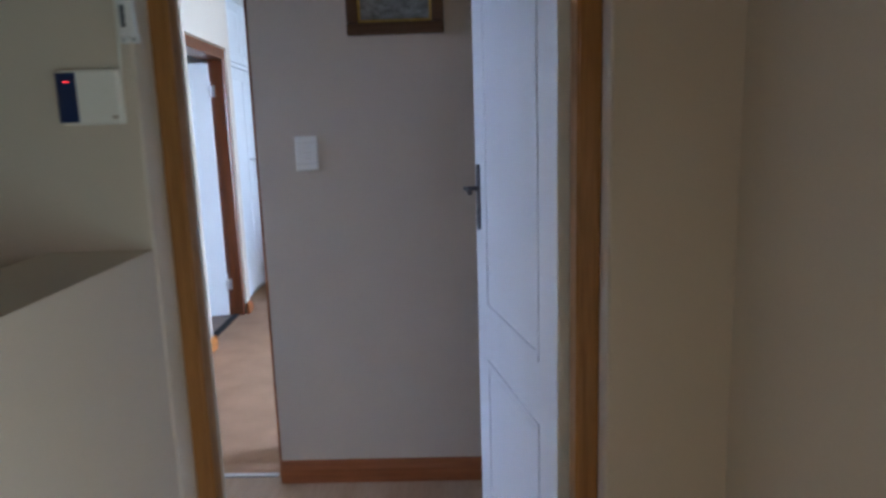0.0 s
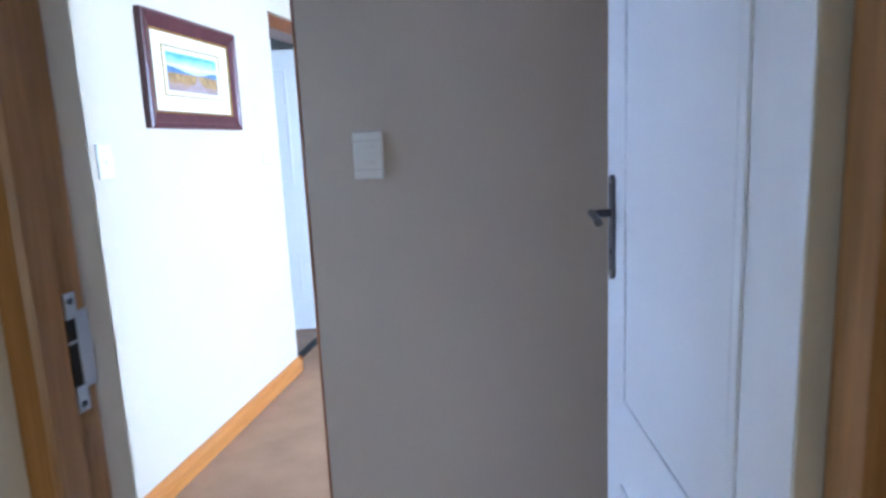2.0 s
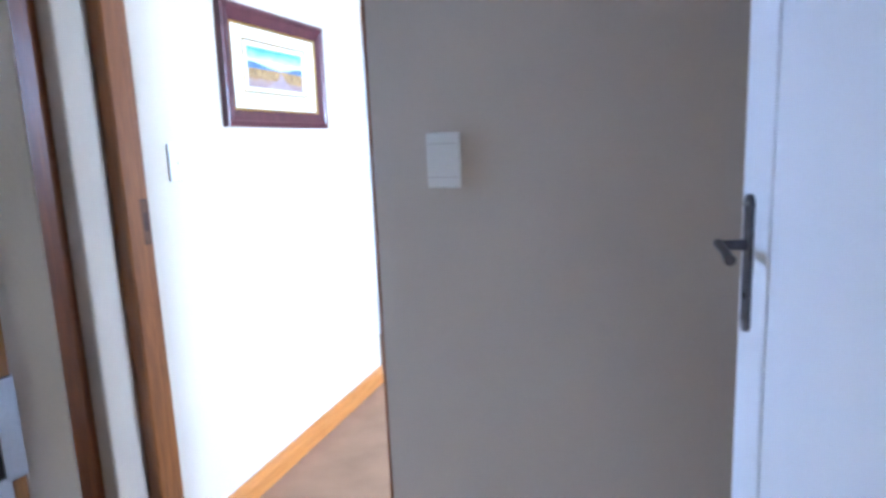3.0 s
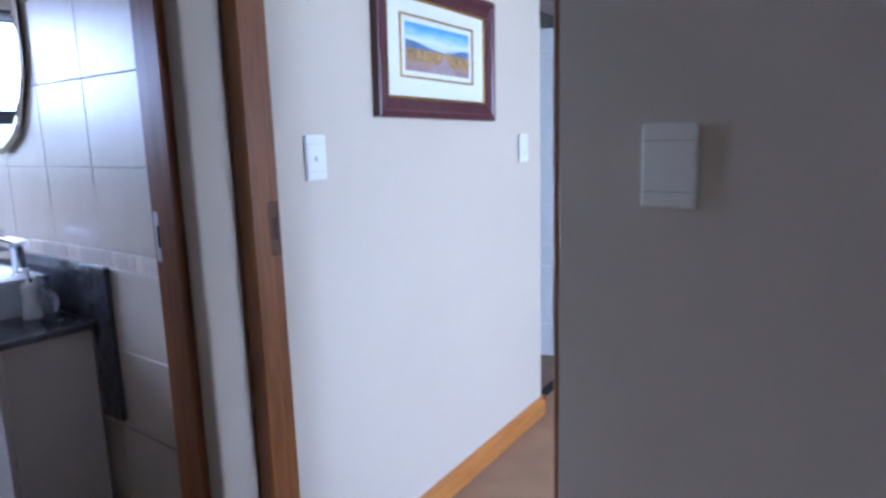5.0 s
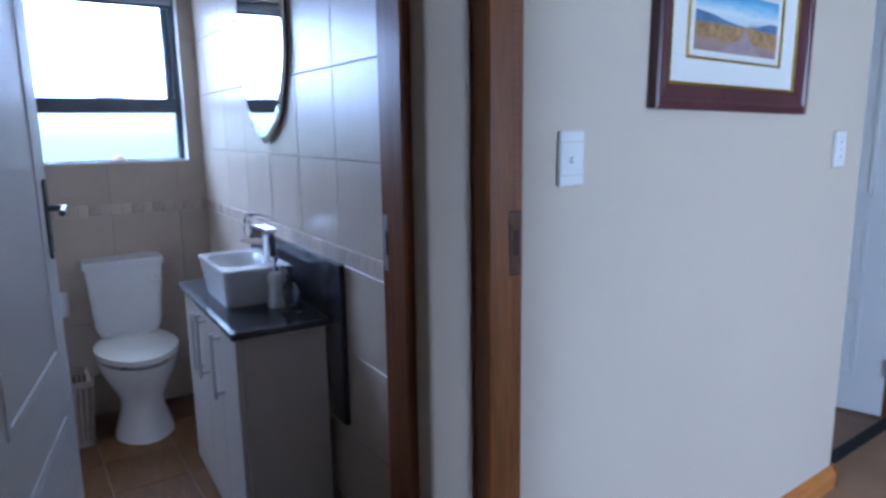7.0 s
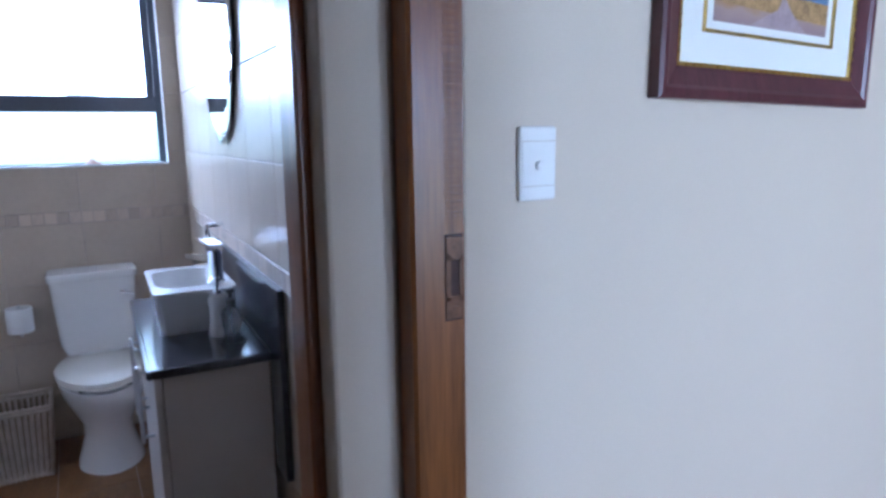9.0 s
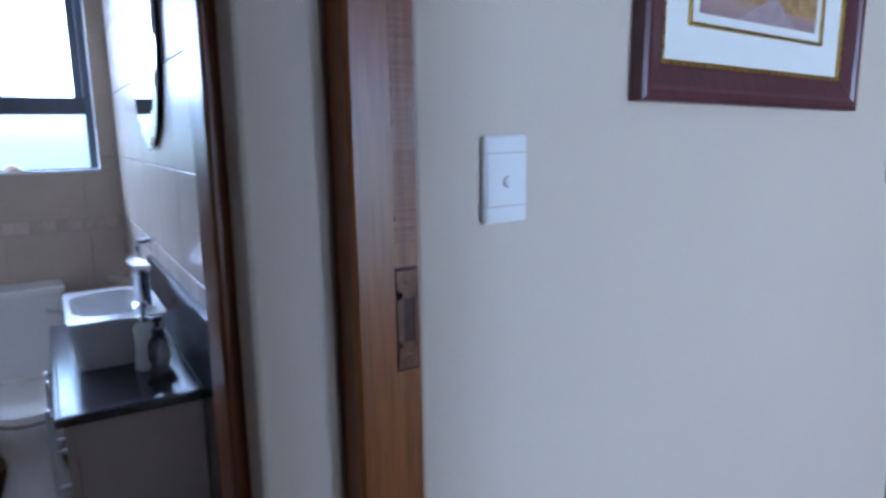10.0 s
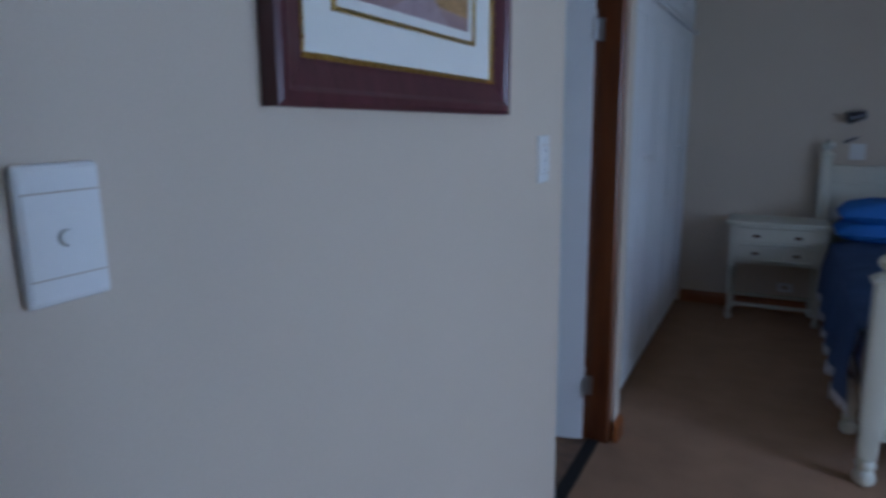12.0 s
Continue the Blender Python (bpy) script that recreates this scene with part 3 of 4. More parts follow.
for q in ((a0, b0, a1, b0 + 0.011), (a0, b1 - 0.011, a1, b1), (a0, b0 + 0.011, a0 + 0.011, b1 - 0.011), (a1 - 0.011, b0 + 0.011, a1, b1 - 0.011)):
    part("gold_slip", B(PX + 0.002, q[0], q[1], PX + 0.0135, q[2], q[3], r=0.002), GOLD, pic, "gold inner slip")
studs = bmesh.new()
for i in range(27):
    yy = a0 + 0.0055 + i * (a1 - a0 - 0.011) / 26
    for zz in (b0 + 0.0055, b1 - 0.0055):
        cyl(studs, (PX + 0.013, yy, zz), (PX + 0.0165, yy, zz), 0.0035, 0.0018, 8)
for i in range(1, 14):
    zz = b0 + 0.0055 + i * (b1 - b0 - 0.011) / 14
    for yy in (a0 + 0.0055, a1 - 0.0055):
        cyl(studs, (PX + 0.013, yy, zz), (PX + 0.0165, yy, zz), 0.0035, 0.0018, 8)
tagged(part("studded_trim", studs, GOLD, pic, "row of small gold studs"), kind="stuff")
part("mount_board", B(PX + 0.001, a0 + 0.01, b0 + 0.01, PX + 0.007, a1 - 0.01, b1 - 0.01), MOUNT, pic, "ivory mount board")
c0, e0, c1, e1 = 3.302, 1.624, 3.778, 1.832
for q in ((c0, e0, c1, e0 + 0.007), (c0, e1 - 0.007, c1, e1), (c0, e0 + 0.007, c0 + 0.006, e1 - 0.007), (c1 - 0.010, e0 + 0.007, c1, e1 - 0.007)):
    part("inner_fillet", B(PX + 0.006, q[0], q[1], PX + 0.0125, q[2], q[3], r=0.001), GOLD, pic, "thin gold fillet")
part("inner_mount", B(PX + 0.006, c0 + 0.006, e0 + 0.006, PX + 0.0085, c1 - 0.009, e1 - 0.006), MOUNT, pic)


def painting_material():
    """Brush-like landscape tones by height: mauve ground, ochre veld, blue hills, pale cloud, blue sky."""
    m = mat("landscape_paint", (0.5, 0.5, 0.5), 0.55, bump=0.15, fine=180)
    N, L = m.node_tree.nodes, m.node_tree.links
    sep, noise_, add, mr = N.new("ShaderNodeSeparateXYZ"), N.new("ShaderNodeTexNoise"), N.new("ShaderNodeMath"), N.new("ShaderNodeMapRange")
    tc = next(n for n in N if n.type == "TEX_COORD")
    mp = N.new("ShaderNodeMapping")
    mp.inputs["Scale"].default_value = (1, 7, 22)
    L.new(tc.outputs["Object"], mp.inputs["Vector"])
    L.new(mp.outputs["Vector"], noise_.inputs["Vector"])
    noise_.inputs["Scale"].default_value, noise_.inputs["Detail"].default_value = 1.6, 6
    L.new(tc.outputs["Object"], sep.inputs["Vector"])
    mr.inputs["From Min"].default_value, mr.inputs["From Max"].default_value = 0.160, 0.318
    L.new(sep.outputs["Z"], mr.inputs["Value"])
    add.operation = "MULTIPLY_ADD"
    add.inputs[1].default_value = 0.30
    L.new(noise_.outputs["Fac"], add.inputs[0])
    off = N.new("ShaderNodeMath")
    off.operation = "SUBTRACT"
    off.inputs[1].default_value = 0.15
    L.new(mr.outputs["Result"], off.inputs[0])
    L.new(off.outputs[0], add.inputs[2])
    ramp = next(n for n in N if n.type == "VALTORGB")
    cr = ramp.color_ramp
    cr.elements[0].position, cr.elements[0].color = 0.0, (0.30, 0.20, 0.21, 1)
    cr.elements[1].position, cr.elements[1].color = 0.98, (0.10, 0.33, 0.62, 1)
    for p, c in ((0.16, (0.36, 0.25, 0.22)), (0.26, (0.36, 0.20, 0.08)), (0.36, (0.40, 0.27, 0.12)), (0.46, (0.42, 0.40, 0.36)), (0.52, (0.55, 0.66, 0.74)), (0.66, (0.72, 0.78, 0.80)), (0.78, (0.35, 0.58, 0.75)), (0.88, (0.16, 0.42, 0.68))):
        e = cr.elements.new(p)
        e.color = (*c, 1)
    L.new(add.outputs[0], ramp.inputs["Fac"])
    return m


pz0, pz1, py0, py1 = 1.648, 1.806, 3.332, 3.746
part("painting", B(PX + 0.0085, py0, pz0, PX + 0.0095, py1, pz1), painting_material(), pic, "painted veld, blue hills and sky")
hill = [(py0, 1.714), (py1, 1.714), (py1, 1.742), (3.705, 1.744), (3.67, 1.738), (3.62, 1.727), (3.57, 1.724), (3.52, 1.728), (3.47, 1.733), (3.43, 1.741), (3.38, 1.747), (py0, 1.75)]
part("painted_hills", prism(bmesh.new(), hill, 0, PX + 0.009, PX + 0.0099), mat("blue_hill_paint", (0.11, 0.19, 0.34), 0.6, vary=0.3, scale=30, fine=120), pic)
part("painted_veld", prism(bmesh.new(), [(py0, 1.688), (py1, 1.672), (py1, 1.718), (3.6, 1.722), (3.5, 1.722), (py0, 1.722)], 0, PX + 0.0092, PX + 0.0101), mat("ochre_veld_paint", (0.36, 0.22, 0.09), 0.6, vary=0.45, scale=40, fine=160), pic)
part("painted_road", prism(bmesh.new(), [(3.45, pz0), (3.66, pz0), (3.60, 1.69), (3.572, 1.718), (3.565, 1.718), (3.55, 1.69)], 0, PX + 0.0094, PX + 0.0104), mat("mauve_road_paint", (0.36, 0.27, 0.29), 0.6, vary=0.15, scale=40, fine=160), pic)

XF = Matrix()
DARKFRAME = wood("dark_brown_frame_wood", (0.07, 0.032, 0.014), (0.17, 0.085, 0.035), 0.35, axis=0)
# small picture on the dim wall (frame in the plane of a wall that faces -y)
pw = thing("framed_picture", (-0.345, 2.61, 1.808), "small harbour painting in a brown and gold frame", "picture")
for q, nm in (((-0.527, 1.808, -0.163, 1.853), "frame_rail"), ((-0.527, 2.075, -0.163, 2.12), "frame_rail"), ((-0.527, 1.853, -0.482, 2.075), "frame_rail"), ((-0.208, 1.853, -0.163, 2.075), "frame_rail")):
    part(nm, B(q[0], 2.583, q[1], q[2], 2.609, q[3], r=0.006), DARKFRAME, pw)
for q in ((-0.484, 1.851, -0.206, 1.862), (-0.484, 2.066, -0.206, 2.077), (-0.484, 1.862, -0.473, 2.066), (-0.217, 1.862, -0.206, 2.066)):
    part("gold_slip", B(q[0], 2.588, q[1], q[2], 2.606, q[3], r=0.002), GOLD, pw)
part("painting", B(-0.475, 2.60, 1.86, -0.215, 2.606, 2.068), mat("muted_harbour_paint", (0.23, 0.24, 0.22), 0.6, vary=0.7, scale=16, fine=60, stretch=(1, 1, 2)), pw, "muted grey-green harbour scene")

# ---- bathroom ----
win = thing("window_1", (-4.5, WIN[0], WIN[2]), "dark grey aluminium bathroom window with a frosted lower pane", "window", kind="structure")
wy0, wy1, wz0, wz1 = WIN
WXa, WXb = -4.49, -4.44
for q in ((wy0, wz0, wy1, wz0 + 0.016), (wy0, wz1 - 0.045, wy1, wz1), (wy0, wz0 + 0.016, wy0 + 0.035, wz1 - 0.045), (wy1 - 0.030, wz0 + 0.016, wy1, wz1 - 0.045)):
    part("window_frame", B(WXa, q[0], q[1], WXb, q[2], q[3], r=0.003), ALU, win)
part("transom", B(WXa, wy0 + 0.035, 1.553, WXb + 0.012, wy1 - 0.030, 1.628, r=0.004), ALU, win)
for q in ((wy1 - 0.065, 1.628, wy1 - 0.032, wz1 - 0.045), (wy0 + 0.037, 1.628, wy0 + 0.07, wz1 - 0.045)):
    part("sash_stile", B(WXa - 0.01, q[0], q[1], WXb - 0.012, q[2], q[3], r=0.003), ALU, win)
stay = cyl(bmesh.new(), (-4.435, 2.20, 1.632), (-4.435, 2.33, 1.634), 0.004, n=8)
cyl(stay, (-4.435, 2.20, 1.63), (-4.435, 2.20, 1.655), 0.005, n=8)
part("window_stay", stay, STEEL, win)
low = part("pane", B(-4.468, wy0 + 0.035, wz0 + 0.016, -4.462, wy1 - 0.030, 1.553), FROST, win, "frosted lower pane")
upp = part("pane", B(-4.478, wy0 + 0.07, 1.628, -4.474, wy1 - 0.065, wz1 - 0.045), CLEAR, win)
low.visible_shadow = upp.visible_shadow = False
part("window_sill", B(-4.44, wy0 + 0.002, wz0 - 0.001, -4.362, wy1 - 0.002, wz0 + 0.009, r=0.002), PORCELAIN, win, "white sill")
bl = thing("roller_blind", (-4.42, wy0, 2.09), "rolled-up grey blind above the bathroom window", "blind")
part("roll", cyl(bmesh.new(), (-4.41, wy0 + 0.02, 2.118), (-4.41, wy1 - 0.02, 2.118), 0.026, n=20), BLINDFAB, bl, smooth=True)
part("bottom_bar", B(-4.425, wy0 + 0.03, 2.078, -4.405, wy1 - 0.03, 2.094, r=0.004), ALU, bl)


def shell(at, s, turn):
    ob = thing("sea_shell", at, "small pink and cream sea shell on the window sill", "shell", "shells on the sill", turn=turn)
    bm = bmesh.new()
    lathe(bm, (0, 0, 0), [(0.001, 0), (0.6 * s, 0.05 * s), (1.0 * s, 0.35 * s), (0.8 * s, 0.75 * s), (0.45 * s, 1.0 * s), (0.12 * s, 1.25 * s), (0.01 * s, 1.3 * s)], 14, 1.5, 0.8)
    part("whorl", bm, SHELL, ob, local=True, smooth=True)
    part("lip", lathe(bmesh.new(), (1.25 * s, 0, 0), [(0.01 * s, 0), (0.5 * s, 0.1 * s), (0.45 * s, 0.5 * s), (0.02 * s, 0.6 * s)], 12, 1.2, 0.9), SHELL, ob, local=True, smooth=True)


shell((-4.395, 2.265, wz0 + 0.008), 0.024, 60)
shell((-4.395, 1.84, wz0 + 0.008), 0.028, 120)

# vanity
XF = BATH
va = thing("vanity_cabinet", (-3.0, 2.45, 0), "off-white vanity cabinet with steel bar handles against the tiles", "cabinet")
part("body", B(-3.40, 2.325, 0.10, -2.612, 2.598, 0.829, r=0.002), MELAMINE, va)
part("plinth", B(-3.38, 2.36, 0, -2.63, 2.59, 0.10), MELAMINE, va)
door_edges = [-3.40, -3.065, -2.84, -2.612]
for i in range(3):
    x0, x1 = door_edges[i], door_edges[i + 1]
    dr = part("cabinet_door", B(x0 + 0.002, 2.304, 0.105, x1 - 0.002, 2.323, 0.823, r=0.002), MELAMINE, va)
    hx = x1 - 0.045 if i == 0 else x0 + 0.04
    hb = cyl(bmesh.new(), (hx, 2.272, 0.575), (hx, 2.272, 0.80), 0.006, n=12)
    for zz in (0.592, 0.783):
        cyl(hb, (hx, 2.272, zz), (hx, 2.306, zz), 0.0045, n=10)
    part("bar_handle", hb, STEEL, dr, "brushed steel bar handle", smooth=True)
ct = thing("countertop", (-3.0, 2.44, 0.830), "dark grey polished stone vanity top", "countertop")
part("slab", B(-3.43, 2.299, 0.830, -2.595, 2.598, 0.853, r=0.002), GRANITE, ct)
part("front_edge", B(-3.43, 2.287, 0.8295, -2.583, 2.301, 0.8532, r=0.005), GRANITE, ct)
part("side_edge", B(-2.597, 2.301, 0.8295, -2.583, 2.598, 0.8532, r=0.005), GRANITE, ct)
sb = thing("splashback", (-2.97, 2.61, 0.52), "dark grey stone splashback with a dropped side", "splashback")
part("back_board", B(-3.46, 2.599, 0.853, -2.6, 2.618, 1.046, r=0.002), GRANITE, sb)
part("side_drop", B(-2.6, 2.599, 0.52, -2.482, 2.618, 1.046, r=0.002), GRANITE, sb)

ba = thing("wash_basin", (-3.06, 2.43, 0.854), "white rectangular vessel basin on the stone top", "basin")


def rrect(cx, cy, w, h, r, z, n=6):
    pts = []
    for qx, qy, s in ((1, 1, 0), (-1, 1, 90), (-1, -1, 180), (1, -1, 270)):
        for i in range(n + 1):
            a = radians(s + 90 * i / n)
            pts.append((cx + qx * (w / 2 - r) + r * math.cos(a), cy + qy * (h / 2 - r) + r * math.sin(a), z))
    return pts


bx, by = -3.035, 2.45
rings = [rrect(bx, by, 0.30, 0.20, 0.02, 0.854), rrect(bx, by, 0.39, 0.228, 0.02, 0.978), rrect(bx, by, 0.398, 0.234, 0.02, 0.985), rrect(bx, by, 0.398, 0.234, 0.02, 0.992), rrect(bx - 0.015, by - 0.008, 0.31, 0.19, 0.08, 0.992), rrect(bx - 0.015, by - 0.008, 0.296, 0.178, 0.075, 0.985), rrect(bx - 0.015, by - 0.008, 0.22, 0.13, 0.06, 0.915), rrect(bx - 0.015, by - 0.008, 0.10, 0.07, 0.03, 0.90)]
part("bowl", loft(bmesh.new(), rings), PORCELAIN, ba, smooth=True)
part("drain", lathe(bmesh.new(), (bx - 0.015, by - 0.008, 0.9), [(0.022, 0), (0.022, 0.003), (0.01, 0.005)], 16), CHROME, ba)

tp = thing("mixer_tap", (-2.925, 2.52, 0.99), "chrome basin mixer tap with a flat lever", "tap")
tb = lathe(bmesh.new(), (-2.925, 2.52, 0.99), [(0.027, 0), (0.027, 0.006), (0.022, 0.010), (0.021, 0.095), (0.024, 0.099), (0.024, 0.112), (0.019, 0.116)], 24)
part("body", tb, CHROME, tp, smooth=True)
part("spout", loft(bmesh.new(), [[(-2.930, 2.505, 1.050), (-2.920, 2.535, 1.050), (-2.920, 2.535, 1.078), (-2.930, 2.505, 1.078)], [(-3.045, 2.448, 1.054), (-3.033, 2.474, 1.054), (-3.033, 2.474, 1.068), (-3.045, 2.448, 1.068)]]), CHROME, tp)
part("lever", loft(bmesh.new(), [[(-2.898, 2.500, 1.104), (-2.898, 2.544, 1.104), (-2.898, 2.544, 1.113), (-2.898, 2.500, 1.113)], [(-2.97, 2.482, 1.114), (-2.97, 2.526, 1.114), (-2.97, 2.526, 1.123), (-2.97, 2.482, 1.123)], [(-3.01, 2.477, 1.116), (-3.01, 2.509, 1.116), (-3.01, 2.509, 1.122), (-3.01, 2.477, 1.122)]]), CHROME, tp)
tr = thing("towel_ring", (-3.32, 2.62, 1.0), "chrome towel ring on the tiles behind the basin", "towel ring")
rg = bmesh.new()
for i in range(24):
    a, b = 2 * math.pi * i / 24, 2 * math.pi * (i + 1) / 24
    cyl(rg, (-3.36 + 0.05 * math.cos(a), 2.565, 1.06 + 0.05 * math.sin(a)), (-3.36 + 0.05 * math.cos(b), 2.565, 1.06 + 0.05 * math.sin(b)), 0.005, n=8)
part("ring", rg, CHROME, tr, smooth=True)
part("mount", cyl(bmesh.new(), (-3.36, 2.62, 1.115), (-3.36, 2.565, 1.112), 0.009, n=12), CHROME, tr)

sd = thing("soap_dispenser", (-2.825, 2.505, 0.853), "white ceramic soap dispenser with a steel pump", "soap dispenser")
part("bottle", lathe(bmesh.new(), (-2.825, 2.505, 0.853), [(0.030, 0), (0.032, 0.006), (0.027, 0.03), (0.024, 0.06), (0.026, 0.09), (0.028, 0.11), (0.02, 0.122), (0.012, 0.126)], 20), PORCELAIN, sd, smooth=True)
pm = lathe(bmesh.new(), (-2.825, 2.505, 0.979), [(0.013, 0), (0.013, 0.012), (0.006, 0.014), (0.006, 0.036), (0.012, 0.038), (0.012, 0.048), (0.009, 0.05)], 14)
cyl(pm, (-2.825, 2.505, 1.021), (-2.86, 2.49, 1.019), 0.004, n=8)
part("pump", pm, CHROME, sd, "steel pump head", smooth=True)
gd = thing("soap_bottle", (-2.725, 2.525, 0.853), "clear glass soap bottle with a black pump", "soap dispenser")
part("bottle", lathe(bmesh.new(), (-2.725, 2.525, 0.853), [(0.034, 0), (0.036, 0.008), (0.024, 0.02), (0.022, 0.035), (0.028, 0.06), (0.027, 0.085), (0.018, 0.105), (0.012, 0.112)], 20), CLEAR, gd, "clear glass body", smooth=True)
pm = lathe(bmesh.new(), (-2.725, 2.525, 0.965), [(0.015, 0), (0.015, 0.018), (0.006, 0.02), (0.006, 0.034), (0.012, 0.036), (0.012, 0.046), (0.009, 0.048)], 14)
cyl(pm, (-2.725, 2.525, 1.005), (-2.765, 2.51, 1.003), 0.004, n=8)
part("pump", pm, BLACKPL, gd, "black pump head", smooth=True)

# mirror: a tall oval with a scalloped rim
mi = thing("wall_mirror", (-3.185, 2.62, 1.42), "tall oval wall mirror with a scalloped rim on the tiles", "mirror")


def oval(s, y):
    pts = []
    for i in range(64):
        a = 2 * math.pi * i / 64
        k = s * (1 + 0.012 * math.cos(10 * a))
        pts.append((-3.165 + 0.29 * k * math.sin(a), y, 1.825 - 0.414 * k * math.cos(a)))
    return pts


part("glass", loft(bmesh.new(), [oval(0.945, 2.5985), oval(0.90, 2.5975)]), MIRROR, mi, "silvered mirror glass")
part("bevelled_edge", loft(bmesh.new(), [oval(1.0, 2.606), oval(1.0, 2.6025), oval(0.945, 2.598)], close=False), MIRROR, mi, "bevelled rim")
part("backing", loft(bmesh.new(), [oval(0.955, 2.621), oval(0.975, 2.604)]), BLACKPL, mi)

# toilet
XF = Matrix()
to = thing("toilet", (-4.0, 2.215, 0), "white porcelain close-coupled toilet with the lid closed", "toilet")
ty = 2.215


def egg(cx, lx, wy, z, back=0.0, n=28):
    pts = []
    for i in range(n):
        a = 2 * math.pi * i / n
        c, s = math.cos(a), math.sin(a)
        k = 1.0 if c > 0 else 1.0 - back
        pts.append((cx + lx * c * k, ty + wy * s * (1 - 0.12 * max(0, c) ** 2), z))
    return pts


pan = [egg(-4.03, 0.17, 0.135, 0.0), egg(-4.03, 0.165, 0.13, 0.035), egg(-4.03, 0.148, 0.112, 0.09), egg(-4.03, 0.138, 0.098, 0.15), egg(-4.035, 0.15, 0.102, 0.20), egg(-4.04, 0.20, 0.135, 0.265), egg(-4.04, 0.245, 0.165, 0.33), egg(-4.04, 0.268, 0.178, 0.38), egg(-4.04, 0.27, 0.18, 0.395)]
part("pan", loft(bmesh.new(), pan), PORCELAIN, to, smooth=True)
SEAT = mat("ivory_seat_plastic", (0.80, 0.78, 0.72), 0.22, vary=0.01, bump=0)
part("seat", loft(bmesh.new(), [egg(-4.045, 0.250, 0.160, 0.407), egg(-4.045, 0.272, 0.180, 0.409), egg(-4.045, 0.280, 0.187, 0.414), egg(-4.045, 0.280, 0.187, 0.424), egg(-4.045, 0.274, 0.182, 0.428)]), SEAT, to, "ivory plastic seat", smooth=True)
for dy in (-0.085, 0.085):
    part("seat_buffer", B(-3.86, ty + dy - 0.015, 0.394, -3.84, ty + dy + 0.015, 0.408), BLACKPL, to, "dark rubber buffer")
part("seat_hinge", B(-4.20, ty - 0.12, 0.394, -4.17, ty + 0.12, 0.408), BLACKPL, to)
part("lid", loft(bmesh.new(), [egg(-4.045, 0.268, 0.176, 0.4285), egg(-4.045, 0.283, 0.189, 0.431), egg(-4.045, 0.283, 0.189, 0.441), egg(-4.045, 0.268, 0.176, 0.450), egg(-4.045, 0.14, 0.09, 0.455)]), SEAT, to, "ivory plastic lid", smooth=True)
part("neck", B(-4.34, ty - 0.10, 0.18, -4.17, ty + 0.10, 0.46, r=0.03), PORCELAIN, to, smooth=True)
cis = [rrect(-4.275, ty, 0.15, 0.27, 0.03, 0.455), rrect(-4.275, ty, 0.165, 0.31, 0.035, 0.50), rrect(-4.275, ty, 0.182, 0.352, 0.035, 0.795)]
part("cistern", loft(bmesh.new(), cis), PORCELAIN, to, smooth=True)
part("cistern_lid", loft(bmesh.new(), [rrect(-4.275, ty, 0.184, 0.364, 0.035, 0.796), rrect(-4.275, ty, 0.19, 0.372, 0.035, 0.803), rrect(-4.275, ty, 0.19, 0.372, 0.035, 0.825), rrect(-4.275, ty, 0.178, 0.36, 0.035, 0.834)]), PORCELAIN, to, smooth=True)
lv = cyl(bmesh.new(), (-4.19, ty + 0.115, 0.735), (-4.165, ty + 0.115, 0.735), 0.010, n=12)
cyl(lv, (-4.168, ty + 0.105, 0.735), (-4.162, ty + 0.165, 0.722), 0.007, 0.005, 10)
part("flush_lever", lv, CHROME, to, "chrome flush lever", smooth=True)

tr2 = thing("toilet_roll_holder", (-4.37, 1.91, 0.56), "chrome holder with a standing toilet roll", "toilet roll")
part("bracket", boxes((-4.375, 1.89, 0.545, -4.366, 1.93, 0.585), (-4.37, 1.905, 0.555, -4.30, 1.915, 0.562), r=0.001), CHROME, tr2)
part("peg", cyl(bmesh.new(), (-4.295, 1.91, 0.552), (-4.295, 1.91, 0.70), 0.006, n=10), CHROME, tr2)
tro = bmesh.new()
n_ = 28
vs = []
for r, zz in ((0.021, 0.575), (0.052, 0.575), (0.054, 0.58), (0.054, 0.68), (0.052, 0.685), (0.021, 0.685)):
    vs.append([(-4.295 + r * math.cos(2 * math.pi * i / n_), 1.91 + r * math.sin(2 * math.pi * i / n_), zz) for i in range(n_)])
loft(tro, vs + [vs[0]], close=False)
tagged(part("toilet_roll", tro, PAPER, smooth=True), "white toilet roll standing on its chrome peg", "toilet roll")

# wicker bin: tapered, of upright slats on a dark liner
bn = thing("waste_basket", (-4.09, 1.885, 0), "whitewashed wicker waste basket beside the toilet", "basket")
X0, X1, Y0, Y1 = -4.20, -3.98, 1.77, 2.0
lin = loft(bmesh.new(), [[(X0 + 0.02, Y0 + 0.02, 0.01), (X1 - 0.02, Y0 + 0.02, 0.01), (X1 - 0.02, Y1 - 0.02, 0.01), (X0 + 0.02, Y1 - 0.02, 0.01)], [(X0 + 0.006, Y0 + 0.006, 0.30), (X1 - 0.006, Y0 + 0.006, 0.30), (X1 - 0.006, Y1 - 0.006, 0.30), (X0 + 0.006, Y1 - 0.006, 0.30)]], close=False)
part("liner", lin, mat("brown_basket_lining", (0.17, 0.13, 0.10), 0.9, vary=0.2, scale=12, fine=90, bump=0.2), bn, "brown lining")
